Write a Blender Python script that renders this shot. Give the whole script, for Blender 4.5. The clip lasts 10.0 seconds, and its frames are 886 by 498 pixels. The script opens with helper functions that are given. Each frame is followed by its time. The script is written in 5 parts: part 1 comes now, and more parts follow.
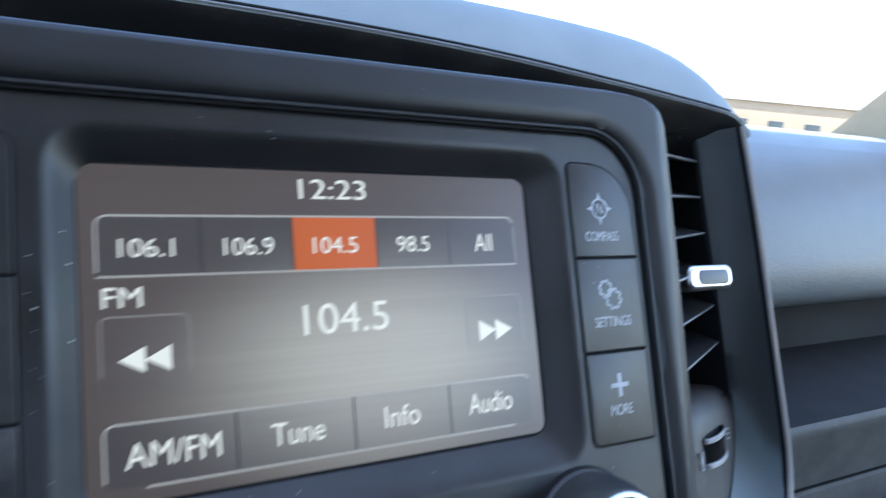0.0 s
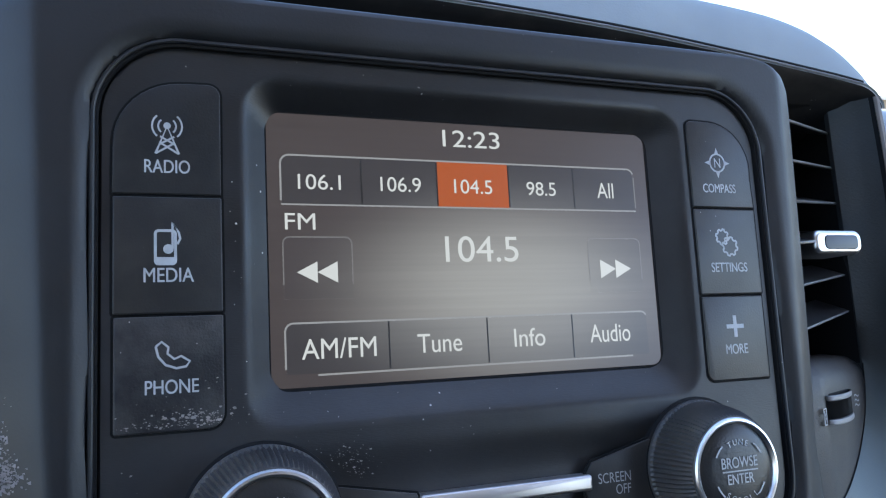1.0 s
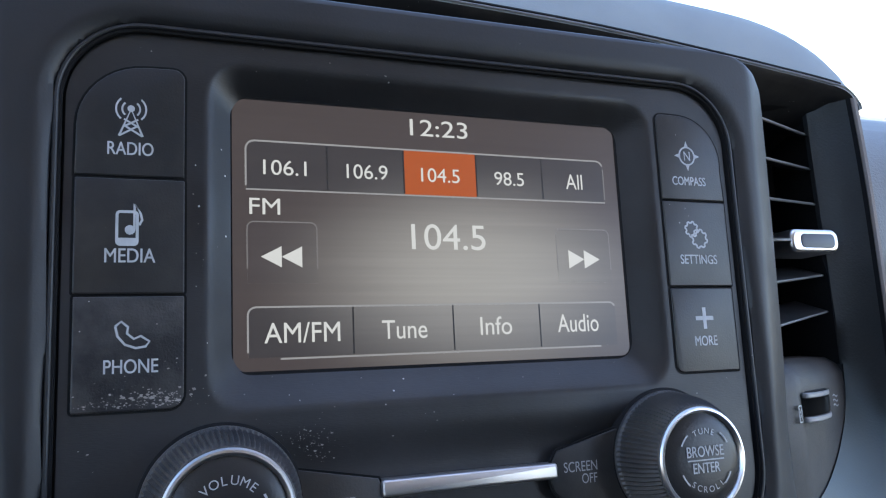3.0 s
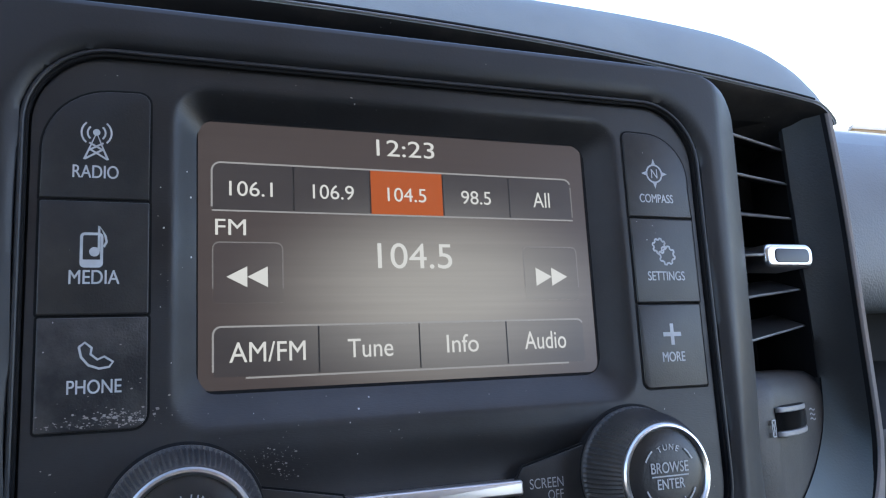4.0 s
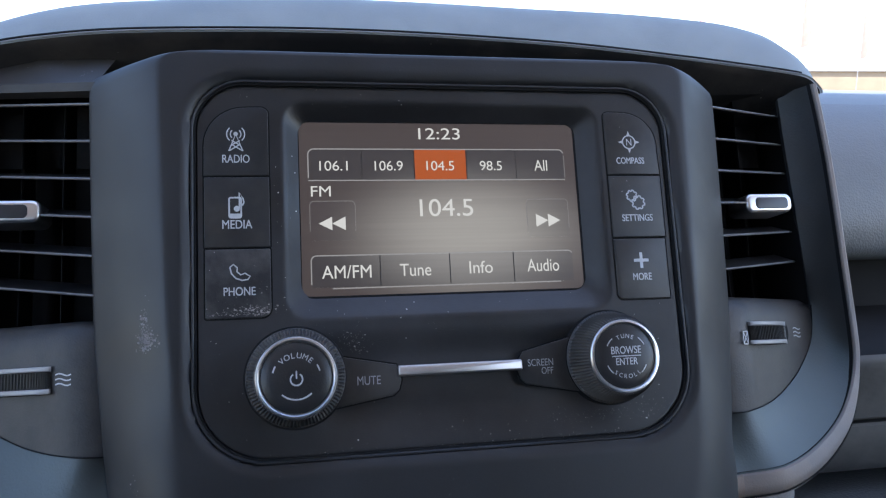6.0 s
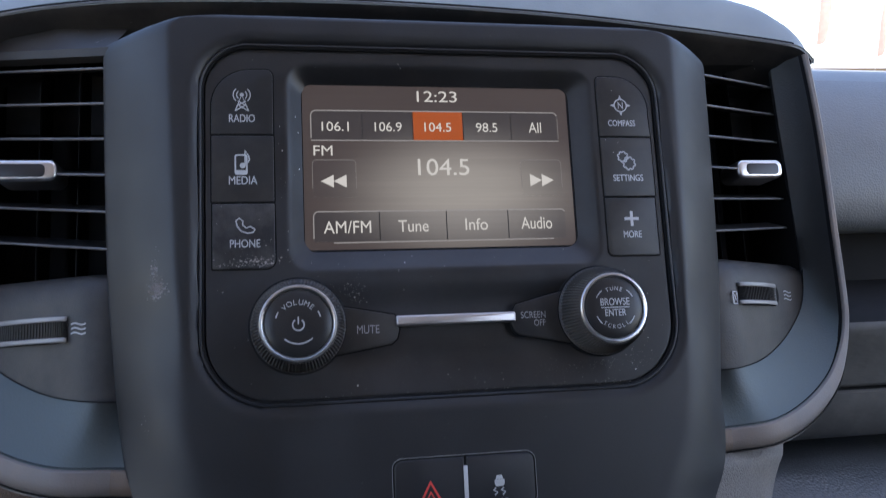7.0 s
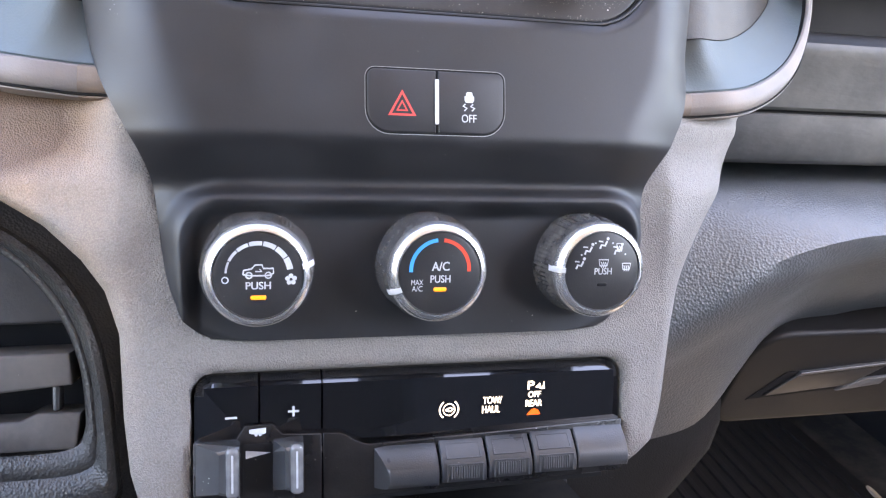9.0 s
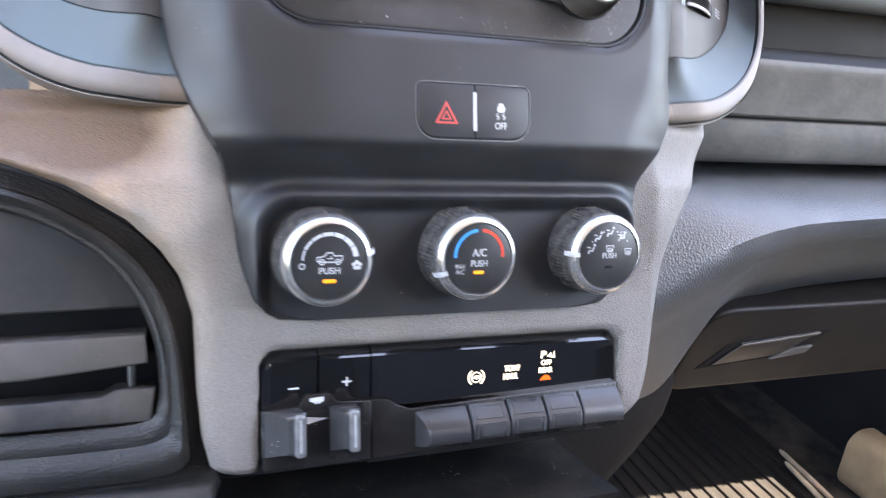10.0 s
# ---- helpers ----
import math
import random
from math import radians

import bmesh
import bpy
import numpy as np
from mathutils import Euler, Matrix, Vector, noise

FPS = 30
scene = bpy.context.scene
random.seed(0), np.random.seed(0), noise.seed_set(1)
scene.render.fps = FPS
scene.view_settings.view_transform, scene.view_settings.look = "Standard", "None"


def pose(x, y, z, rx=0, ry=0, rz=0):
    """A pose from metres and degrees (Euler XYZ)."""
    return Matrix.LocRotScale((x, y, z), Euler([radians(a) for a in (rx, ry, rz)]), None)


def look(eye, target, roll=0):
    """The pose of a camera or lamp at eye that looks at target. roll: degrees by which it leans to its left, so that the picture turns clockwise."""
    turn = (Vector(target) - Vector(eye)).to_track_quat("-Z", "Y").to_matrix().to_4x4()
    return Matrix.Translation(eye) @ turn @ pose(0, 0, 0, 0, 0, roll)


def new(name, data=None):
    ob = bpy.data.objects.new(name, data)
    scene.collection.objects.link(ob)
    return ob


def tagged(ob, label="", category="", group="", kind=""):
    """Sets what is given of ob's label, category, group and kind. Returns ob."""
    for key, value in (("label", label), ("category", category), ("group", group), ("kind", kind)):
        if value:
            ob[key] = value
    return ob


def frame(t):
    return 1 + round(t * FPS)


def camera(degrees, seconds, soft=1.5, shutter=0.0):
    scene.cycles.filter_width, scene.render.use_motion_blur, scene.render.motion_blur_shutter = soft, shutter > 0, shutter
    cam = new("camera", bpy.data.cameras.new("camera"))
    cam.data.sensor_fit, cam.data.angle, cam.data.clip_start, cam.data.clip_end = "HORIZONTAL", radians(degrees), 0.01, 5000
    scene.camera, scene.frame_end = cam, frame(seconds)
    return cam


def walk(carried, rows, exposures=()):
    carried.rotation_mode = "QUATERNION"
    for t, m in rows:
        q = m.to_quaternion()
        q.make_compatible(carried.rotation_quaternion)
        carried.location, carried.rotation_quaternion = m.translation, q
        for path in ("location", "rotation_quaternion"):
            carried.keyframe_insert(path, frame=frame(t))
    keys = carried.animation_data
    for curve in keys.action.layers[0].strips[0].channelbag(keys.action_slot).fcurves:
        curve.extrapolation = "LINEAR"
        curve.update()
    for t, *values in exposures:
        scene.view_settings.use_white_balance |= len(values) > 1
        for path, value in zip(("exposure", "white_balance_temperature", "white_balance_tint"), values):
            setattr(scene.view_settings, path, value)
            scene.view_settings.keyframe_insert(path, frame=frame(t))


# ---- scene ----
TILT = 20.0                       # the dashboard's face leans back by this much
DASH = pose(0, 0, 1.40, -TILT)    # x across, y away into the dash, z up its face
cam = camera(59.01, 10.0, soft=1.15, shutter=0.35)
ROWS = [
    (0.0, -0.0730, -0.1598, 0.0004, -31.75, 6.04, -4.83),
    (0.2, -0.0830, -0.1730, -0.0090, -27.74, 6.43, -4.10),
    (0.5, -0.0831, -0.1791, -0.0173, -24.39, 6.48, -3.29),
    (1.0, -0.0838, -0.1815, -0.0206, -21.75, 7.45, -2.99),
    (1.5, -0.0775, -0.1859, -0.0203, -21.50, 8.30, -2.91),
    (2.0, -0.0764, -0.1822, -0.0230, -21.59, 8.54, -2.86),
    (3.5, -0.0728, -0.1874, -0.0306, -21.67, 9.27, -2.79),
    (4.0, -0.0674, -0.1904, -0.0283, -21.56, 9.71, -3.03),
    (4.5, -0.0817, -0.1909, -0.0306, -20.73, 9.30, -2.37),
    (5.0, -0.0783, -0.2137, -0.0364, -18.39, 8.95, -2.61),
    (5.5, -0.0643, -0.2629, -0.0474, -14.12, 9.48, -3.04),
    (5.7, -0.0626, -0.2749, -0.0513, -12.66, 8.85, -2.83),
    (6.8, -0.0545, -0.2956, -0.0709, -10.81, 8.92, -3.14),
    (7.0, -0.0568, -0.2968, -0.0752, -10.62, 8.77, -2.85),
    (7.3, -0.0571, -0.3014, -0.0968, -10.77, 7.46, -2.30),
    (7.5, -0.0573, -0.3061, -0.1183, -10.92, 6.14, -1.75),
    (7.9, -0.0567, -0.2961, -0.1466, -11.50, 3.31, -0.85),
    (8.0, -0.0584, -0.2951, -0.1519, -11.79, 3.21, -0.62),
    (8.4, -0.0603, -0.2906, -0.1625, -12.55, 0.61, -0.12),
    (8.5, -0.0611, -0.2899, -0.1656, -12.73, 0.45, -0.06),
    (9.0, -0.0678, -0.2906, -0.1709, -14.17, -0.68, -0.21),
    (9.5, -0.0826, -0.3027, -0.1753, -16.35, -1.58, -0.52),
    (9.8, -0.1028, -0.3101, -0.1736, -19.10, -1.95, -0.58),
    (10.0, -0.1332, -0.3213, -0.1710, -20.69, -1.35, -0.67),
]
EXPO = [(0.0, 2.65, 5700, 6), (1.0, 2.3, 5900, 9), (5.7, 2.3, 6150, 13), (7.0, 2.1, 6400, 17), (7.5, 3.0, 6800, 20), (8.0, 4.2, 7350, 22), (8.5, 4.35, 7600, 22), (10.0, 4.3, 7500, 18)]
walk(cam, [(t, DASH @ pose(x, y, z, 90 + pitch, 0, yaw) @ pose(0, 0, 0, 0, 0, roll)) for t, x, y, z, yaw, pitch, roll in ROWS], EXPO)

# ---- daylight ----
world = bpy.data.worlds.new("daylight")
scene.world = world
world.use_nodes = True
wn, wl = world.node_tree.nodes, world.node_tree.links
sky = wn.new("ShaderNodeTexSky")
sky.sky_type = "NISHITA"
sky.sun_disc = False
sky.sun_elevation, sky.sun_rotation = radians(52), radians(157)
sky.dust_density = 1.0
wl.new(sky.outputs[0], wn["Background"].inputs[0])
wn["Background"].inputs[1].default_value = 0.15
sun = new("sun", bpy.data.lights.new("sun", "SUN"))
sun.data.energy, sun.data.angle, sun.data.color = 4.0, radians(0.6), (1.0, 0.9, 0.76)
SUN_EL, SUN_AZ = 52, 157     # azimuth from ahead, clockwise
sd = Vector((math.sin(radians(SUN_AZ)) * math.cos(radians(SUN_EL)), math.cos(radians(SUN_AZ)) * math.cos(radians(SUN_EL)), math.sin(radians(SUN_EL))))
sun.matrix_world = look(sd * 20, (0, 0, 0))
scene.view_settings.exposure = 0.0

# ---- materials ----
def material(name, color, rough=0.5, metal=0.0, bump=0.0, bump_scale=900.0, kind="noise", vary=0.15, vary_scale=35.0,
             specks=0.0, speck_color=(0.55, 0.53, 0.5), speck_scale=420.0, dust=0.0, dust_color=(0.33, 0.28, 0.23), dust_scale=14.0,
             coat=0.0, spec=0.5, rough_vary=0.12, stretch=(1, 1, 1), grain=0.0006, grain_tint=0.0, warm_from=None, grime_shade=None, top_light=None):
    """A surface with grain, two scales of variation, dust film and dirt specks; lengths are in metres."""
    m = bpy.data.materials.new(name)
    m.use_nodes = True
    n, l = m.node_tree.nodes, m.node_tree.links
    p = n["Principled BSDF"]
    p.inputs["Roughness"].default_value = rough
    p.inputs["Metallic"].default_value = metal
    p.inputs["Coat Weight"].default_value = coat
    p.inputs["Specular IOR Level"].default_value = spec
    co = n.new("ShaderNodeTexCoord")
    mp = n.new("ShaderNodeMapping")
    mp.inputs["Scale"].default_value = stretch
    l.new(co.outputs["Object"], mp.inputs["Vector"])
    big = n.new("ShaderNodeTexNoise")
    big.inputs["Scale"].default_value, big.inputs["Detail"].default_value = vary_scale, 6
    l.new(mp.outputs[0], big.inputs["Vector"])
    rng = n.new("ShaderNodeMapRange")
    rng.inputs["From Min"].default_value, rng.inputs["From Max"].default_value = 0.3, 0.7
    rng.inputs["To Min"].default_value, rng.inputs["To Max"].default_value = 1 - vary, 1 + vary
    l.new(big.outputs["Fac"], rng.inputs["Value"])
    mul = n.new("ShaderNodeMix")
    mul.data_type, mul.blend_type = "RGBA", "MULTIPLY"
    mul.inputs["Factor"].default_value = 1.0
    mul.inputs[6].default_value = (*color, 1)
    l.new(rng.outputs[0], mul.inputs[7])
    out = mul.outputs[2]
    rr = n.new("ShaderNodeMapRange")
    rr.inputs["To Min"].default_value, rr.inputs["To Max"].default_value = max(rough - rough_vary, 0.02), min(rough + rough_vary, 1)
    l.new(big.outputs["Fac"], rr.inputs["Value"])
    l.new(rr.outputs[0], p.inputs["Roughness"])

    def over(colour, mask):
        nonlocal out
        mx = n.new("ShaderNodeMix")
        mx.data_type = "RGBA"
        mx.inputs[7].default_value = (*colour, 1)
        l.new(mask, mx.inputs["Factor"])
        l.new(out, mx.inputs[6])
        out = mx.outputs[2]

    if dust:
        dn = n.new("ShaderNodeTexNoise")
        dn.inputs["Scale"].default_value, dn.inputs["Detail"].default_value, dn.inputs["Roughness"].default_value = dust_scale, 9, 0.65
        l.new(co.outputs["Object"], dn.inputs["Vector"])
        dr = n.new("ShaderNodeMapRange")
        dr.inputs["From Min"].default_value, dr.inputs["From Max"].default_value = 0.42, 0.72
        dr.inputs["To Max"].default_value = dust
        l.new(dn.outputs["Fac"], dr.inputs["Value"])
        mask = dr.outputs[0]
        if warm_from:
            # dirt tint kept to the driver's wing, painting in its warm light too
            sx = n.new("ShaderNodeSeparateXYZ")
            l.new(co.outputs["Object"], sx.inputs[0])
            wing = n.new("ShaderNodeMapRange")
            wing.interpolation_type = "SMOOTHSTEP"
            wing.inputs["From Min"].default_value, wing.inputs["From Max"].default_value = warm_from
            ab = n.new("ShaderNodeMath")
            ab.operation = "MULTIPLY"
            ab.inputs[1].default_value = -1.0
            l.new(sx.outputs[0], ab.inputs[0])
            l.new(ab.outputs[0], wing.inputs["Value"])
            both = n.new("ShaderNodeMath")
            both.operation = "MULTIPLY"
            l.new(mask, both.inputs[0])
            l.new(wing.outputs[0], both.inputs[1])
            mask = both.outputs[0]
        over(dust_color, mask)
    if top_light:
        # light from above put into the colour: upward faces turn paler
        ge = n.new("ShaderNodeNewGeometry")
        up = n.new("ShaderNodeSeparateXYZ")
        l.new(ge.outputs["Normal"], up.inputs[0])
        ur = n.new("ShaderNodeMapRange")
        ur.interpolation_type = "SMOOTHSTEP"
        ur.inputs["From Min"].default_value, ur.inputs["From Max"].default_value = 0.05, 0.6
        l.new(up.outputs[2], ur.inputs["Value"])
        over(top_light, ur.outputs[0])
    if grime_shade:
        # brown dirt with the shade under the driver's trim strip painted in
        gs = n.new("ShaderNodeSeparateXYZ")
        l.new(co.outputs["Object"], gs.inputs[0])
        gx, gz = n.new("ShaderNodeMapRange"), n.new("ShaderNodeMapRange")
        gx.interpolation_type = gz.interpolation_type = "SMOOTHSTEP"
        gx.inputs["From Min"].default_value, gx.inputs["From Max"].default_value = -0.108, -0.15
        gz.inputs["From Min"].default_value, gz.inputs["From Max"].default_value = -0.168, -0.120
        l.new(gs.outputs[0], gx.inputs["Value"]), l.new(gs.outputs[2], gz.inputs["Value"])
        gn = n.new("ShaderNodeTexNoise")
        gn.inputs["Scale"].default_value, gn.inputs["Detail"].default_value = 22, 8
        l.new(co.outputs["Object"], gn.inputs["Vector"])
        mask = gn.outputs["Fac"]
        for other, f in ((gx.outputs[0], 1.0), (gz.outputs[0], 3.2)):
            mm = n.new("ShaderNodeMath")
            mm.operation = "MULTIPLY"
            l.new(mask, mm.inputs[0]), l.new(other, mm.inputs[1])
            mf = n.new("ShaderNodeMath")
            mf.operation, mf.use_clamp = "MULTIPLY", True
            mf.inputs[1].default_value = f
            l.new(mm.outputs[0], mf.inputs[0])
            mask = mf.outputs[0]
        over(grime_shade, mask)
    if specks:
        vo = n.new("ShaderNodeTexVoronoi")
        vo.inputs["Scale"].default_value = speck_scale
        l.new(co.outputs["Object"], vo.inputs["Vector"])
        lt = n.new("ShaderNodeMath")
        lt.operation = "LESS_THAN"
        l.new(vo.outputs["Distance"], lt.inputs[0])
        patch = n.new("ShaderNodeTexNoise")
        patch.inputs["Scale"].default_value, patch.inputs["Detail"].default_value = 45, 3
        l.new(co.outputs["Object"], patch.inputs["Vector"])
        pr = n.new("ShaderNodeMapRange")
        pr.inputs["From Min"].default_value, pr.inputs["From Max"].default_value = 0.52, 0.78
        pr.inputs["To Max"].default_value = 0.34 * specks
        l.new(patch.outputs["Fac"], pr.inputs["Value"])
        l.new(pr.outputs[0], lt.inputs[1])
        over(speck_color, lt.outputs[0])
    l.new(out, p.inputs["Base Color"])
    if bump:
        if kind == "leather":
            gr = n.new("ShaderNodeTexVoronoi")
            gr.feature = "SMOOTH_F1"
            gr.inputs["Scale"].default_value, gr.inputs["Smoothness"].default_value = bump_scale, 0.25
            val = gr.outputs["Distance"]
        else:
            gr = n.new("ShaderNodeTexNoise")
            gr.inputs["Scale"].default_value, gr.inputs["Detail"].default_value = bump_scale, 3
            val = gr.outputs["Fac"]
        l.new(mp.outputs[0], gr.inputs["Vector"])
        if grain_tint:
            gt = n.new("ShaderNodeMapRange")
            gt.inputs["From Min"].default_value, gt.inputs["From Max"].default_value = 0.1, 0.75
            gt.inputs["To Min"].default_value, gt.inputs["To Max"].default_value = 1 + grain_tint, 1 - grain_tint
            l.new(val, gt.inputs["Value"])
            gm_ = n.new("ShaderNodeMix")
            gm_.data_type, gm_.blend_type = "RGBA", "MULTIPLY"
            gm_.inputs["Factor"].default_value = 1.0
            l.new(out, gm_.inputs[6])
            l.new(gt.outputs[0], gm_.inputs[7])
            l.new(gm_.outputs[2], p.inputs["Base Color"])
        bp = n.new("ShaderNodeBump")
        bp.inputs["Strength"].default_value, bp.inputs["Distance"].default_value = min(bump, 1.0), grain
        l.new(val, bp.inputs["Height"])
        l.new(bp.outputs[0], p.inputs["Normal"])
    return m


def glow(name, color, strength, base=(0.02, 0.02, 0.02)):
    """A lit marking or lamp."""
    m = bpy.data.materials.new(name)
    m.use_nodes = True
    p = m.node_tree.nodes["Principled BSDF"]
    p.inputs["Base Color"].default_value = (*base, 1)
    p.inputs["Roughness"].default_value = 0.3
    p.inputs["Emission Color"].default_value = (*color, 1)
    p.inputs["Emission Strength"].default_value = strength
    return m


BLACK = material("black soft-touch plastic", (0.0082, 0.0088, 0.0110), 0.5, dust_color=(0.1, 0.095, 0.1), bump=0.06, bump_scale=1500, vary=0.25, specks=0.12, dust=0.05, spec=0.58, rough_vary=0.16)
FACE = material("black radio plastic", (0.012, 0.012, 0.013), 0.44, dust_color=(0.2, 0.19, 0.2), bump=0.08, bump_scale=1800, vary=0.3, vary_scale=22, specks=0.55, dust=0.1, rough_vary=0.3, stretch=(0.35, 1, 1.6))
BUTTON = material("black button plastic", (0.012, 0.013, 0.0145), 0.40, bump=0.1, bump_scale=1800, vary=0.2, specks=0.3, dust=0.12)
DIRTY = material("dusty black button plastic", (0.018, 0.018, 0.02), 0.42, bump=0.2, bump_scale=1800, vary=0.3, specks=0.45, dust=0.2, dust_scale=60, dust_color=(0.3, 0.28, 0.26))
GAP = material("black gap", (0.006, 0.006, 0.0068), 0.8, vary=0.1, spec=0.25)
RUBBER = material("black knob rubber", (0.028, 0.028, 0.03), 0.5, bump=0.2, bump_scale=1500, specks=0.35, dust=0.3)
CAP = material("black knob cap", (0.014, 0.015, 0.017), 0.35, bump=0.1, bump_scale=1500, specks=0.25, dust=0.06)
BRUSHED = material("dull brushed chrome", (0.6, 0.57, 0.56), 0.42, metal=1.0, vary=0.1, rough_vary=0.08, specks=0.2, speck_color=(0.2, 0.19, 0.18))
CHROME = material("polished chrome", (0.74, 0.73, 0.73), 0.33, metal=1.0, vary=0.06, rough_vary=0.06, specks=0.15, speck_color=(0.2, 0.19, 0.18))
SATIN = material("satin silver plastic", (0.78, 0.77, 0.76), 0.22, metal=0.9, vary=0.06, specks=0.12, speck_color=(0.25, 0.23, 0.2))
PRINT = material("white print", (0.47, 0.48, 0.49), 0.5, vary=0.12, vary_scale=300)
PRINT_DIM = material("grey print", (0.46, 0.47, 0.49), 0.5, vary=0.15, vary_scale=300)
PRINT_MUTE = material("dark grey print", (0.33, 0.335, 0.345), 0.5, vary=0.15, vary_scale=300)
PRINT_RED = material("red print", (0.62, 0.06, 0.05), 0.45, vary=0.1)
PRINT_BLUE = material("blue print", (0.02, 0.30, 0.68), 0.45, vary=0.08)
PRINT_SCARLET = material("scarlet print", (0.66, 0.06, 0.03), 0.45, vary=0.08)
WHITE_INLAY = material("white plastic inlay", (0.5, 0.5, 0.51), 0.35, vary=0.08)
GREY_BEZEL = material("dusty grey grained plastic", (0.2, 0.182, 0.165), 0.55, bump=0.65, bump_scale=1500, kind="leather", grain=0.0006, grain_tint=0.14, vary=0.10, vary_scale=30, dust=1.9, dust_color=(0.50, 0.335, 0.225), dust_scale=7, warm_from=(0.10, 0.155), specks=0.12, grime_shade=(0.125, 0.074, 0.045))
STRIP = material("dusty beige trim", (0.185, 0.165, 0.157), 0.6, bump=0.25, bump_scale=1200, vary=0.12, vary_scale=40, dust=0.5, dust_color=(0.26, 0.19, 0.14), dust_scale=30, specks=0.2, speck_color=(0.1, 0.08, 0.06))
STRIP_END = material("browned trim end", (0.17, 0.13, 0.105), 0.6, bump=0.25, bump_scale=1200, vary=0.2, vary_scale=60, dust=0.5, dust_color=(0.2, 0.12, 0.07), dust_scale=40)
VENT = material("black vent plastic", (0.020, 0.0195, 0.0215), 0.55, bump=0.1, vary=0.2, specks=0.1)
UNDERSHADE = material("matte black shaded underside", (0.010, 0.0098, 0.0108), 0.7, spec=0.3, vary=0.2, specks=0.3, dust=0.15)
RAIL = material("dusty black rail plastic", (0.026, 0.024, 0.023), 0.6, vary=0.2, dust=0.3, dust_color=(0.1, 0.085, 0.07), specks=0.5)
WORN_GLINT = material("worn ring and edge highlight grey", (0.34, 0.335, 0.335), 0.4, vary=0.2, specks=0.3, speck_color=(0.05, 0.05, 0.05))
WHEEL = material("dark ribbed wheel plastic", (0.04, 0.039, 0.038), 0.4, vary=0.2, specks=0.3)
GLINT_DARK = material("dark grey glint", (0.07, 0.072, 0.076), 0.4, vary=0.2, specks=0.3)
SLAT = material("black vent slat", (0.012, 0.012, 0.013), 0.42, vary=0.15)
# one moulding; its lit sill and dark wall come from top_light
SILL = material("grey moulded dash plastic", (0.022, 0.024, 0.026), 0.5, bump=0.2, bump_scale=1100, vary=0.15, dust=0.12, dust_color=(0.12, 0.11, 0.1), top_light=(0.072, 0.094, 0.098))
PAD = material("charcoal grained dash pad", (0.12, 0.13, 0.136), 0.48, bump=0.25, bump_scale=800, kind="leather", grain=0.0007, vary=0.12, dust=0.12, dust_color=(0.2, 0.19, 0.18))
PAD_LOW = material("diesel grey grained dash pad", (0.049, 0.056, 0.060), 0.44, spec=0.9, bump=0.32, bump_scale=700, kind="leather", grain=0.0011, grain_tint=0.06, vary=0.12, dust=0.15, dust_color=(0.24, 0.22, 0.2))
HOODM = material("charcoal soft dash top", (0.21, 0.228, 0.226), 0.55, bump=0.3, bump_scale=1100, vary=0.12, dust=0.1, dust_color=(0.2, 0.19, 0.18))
PANEL = material("dusty grey dash insert", (0.034, 0.034, 0.034), 0.7, bump=0.4, bump_scale=300, vary=0.35, vary_scale=12, dust=0.4, dust_color=(0.2, 0.19, 0.17), dust_scale=10, stretch=(0.35, 1, 1))
GLOSS = material("gloss black plastic", (0.006, 0.006, 0.007), 0.09, vary=0.1, coat=0.5, specks=0.12, rough_vary=0.05, spec=0.6)
PLATE = material("black switch plate plastic", (0.006, 0.006, 0.007), 0.26, bump=0.15, bump_scale=1500, specks=0.4, dust=0.06, spec=0.3)
GRIP = material("dusty gloss ribbed grip", (0.05, 0.048, 0.047), 0.2, specks=0.6, dust=0.5, dust_color=(0.2, 0.18, 0.16), dust_scale=160, spec=0.8, vary=0.4, vary_scale=200)
SKIRT = material("grey knob skirt", (0.035, 0.035, 0.036), 0.3, specks=0.3)
KEY = material("worn dark grey switch plastic", (0.028, 0.029, 0.032), 0.32, bump=0.15, bump_scale=1500, vary=0.15, specks=0.45, dust=0.08, spec=0.5)
RIB = material("worn grey rib plastic", (0.055, 0.055, 0.057), 0.4, vary=0.2, specks=0.3)
CLEAR = material("scuffed translucent grey plastic", (0.042, 0.043, 0.045), 0.12, vary=0.3, specks=0.5, coat=0.6, dust=0.08)
LEVER = material("pale scuffed lever edge", (0.13, 0.13, 0.132), 0.16, vary=0.35, vary_scale=150, specks=0.5, coat=0.5)
CARPET = material("black floor carpet", (0.02, 0.02, 0.02), 0.95, bump=1.0, bump_scale=700, vary=0.3, vary_scale=60, dust=0.3)
MAT_RUB = material("black rubber floor mat", (0.012, 0.012, 0.012), 0.6, bump=0.2, vary=0.2, dust=0.08, dust_color=(0.12, 0.1, 0.08))
BEIGE = material("beige cab trim", (0.5, 0.38, 0.25), 0.75, bump=0.3, bump_scale=900, vary=0.08, dust=0.1)
CLOTH = material("pale grey headliner cloth", (0.68, 0.665, 0.65), 0.95, bump=0.4, bump_scale=700, vary=0.06)
SEATM = material("dark grey seat cloth", (0.07, 0.07, 0.072), 0.9, bump=0.5, bump_scale=600, vary=0.12)
GROUND = material("pale dusty lot", (0.24, 0.195, 0.135), 0.9, vary=0.2, vary_scale=0.6)
WALLM = material("pale wall plaster", (0.26, 0.21, 0.15), 0.85, vary=0.1, vary_scale=0.5)
ROOFM = material("grey sheet roof", (0.3, 0.31, 0.32), 0.6, vary=0.1, vary_scale=0.5)
GLASSD = material("dark window glass", (0.03, 0.035, 0.04), 0.1, vary=0.1)
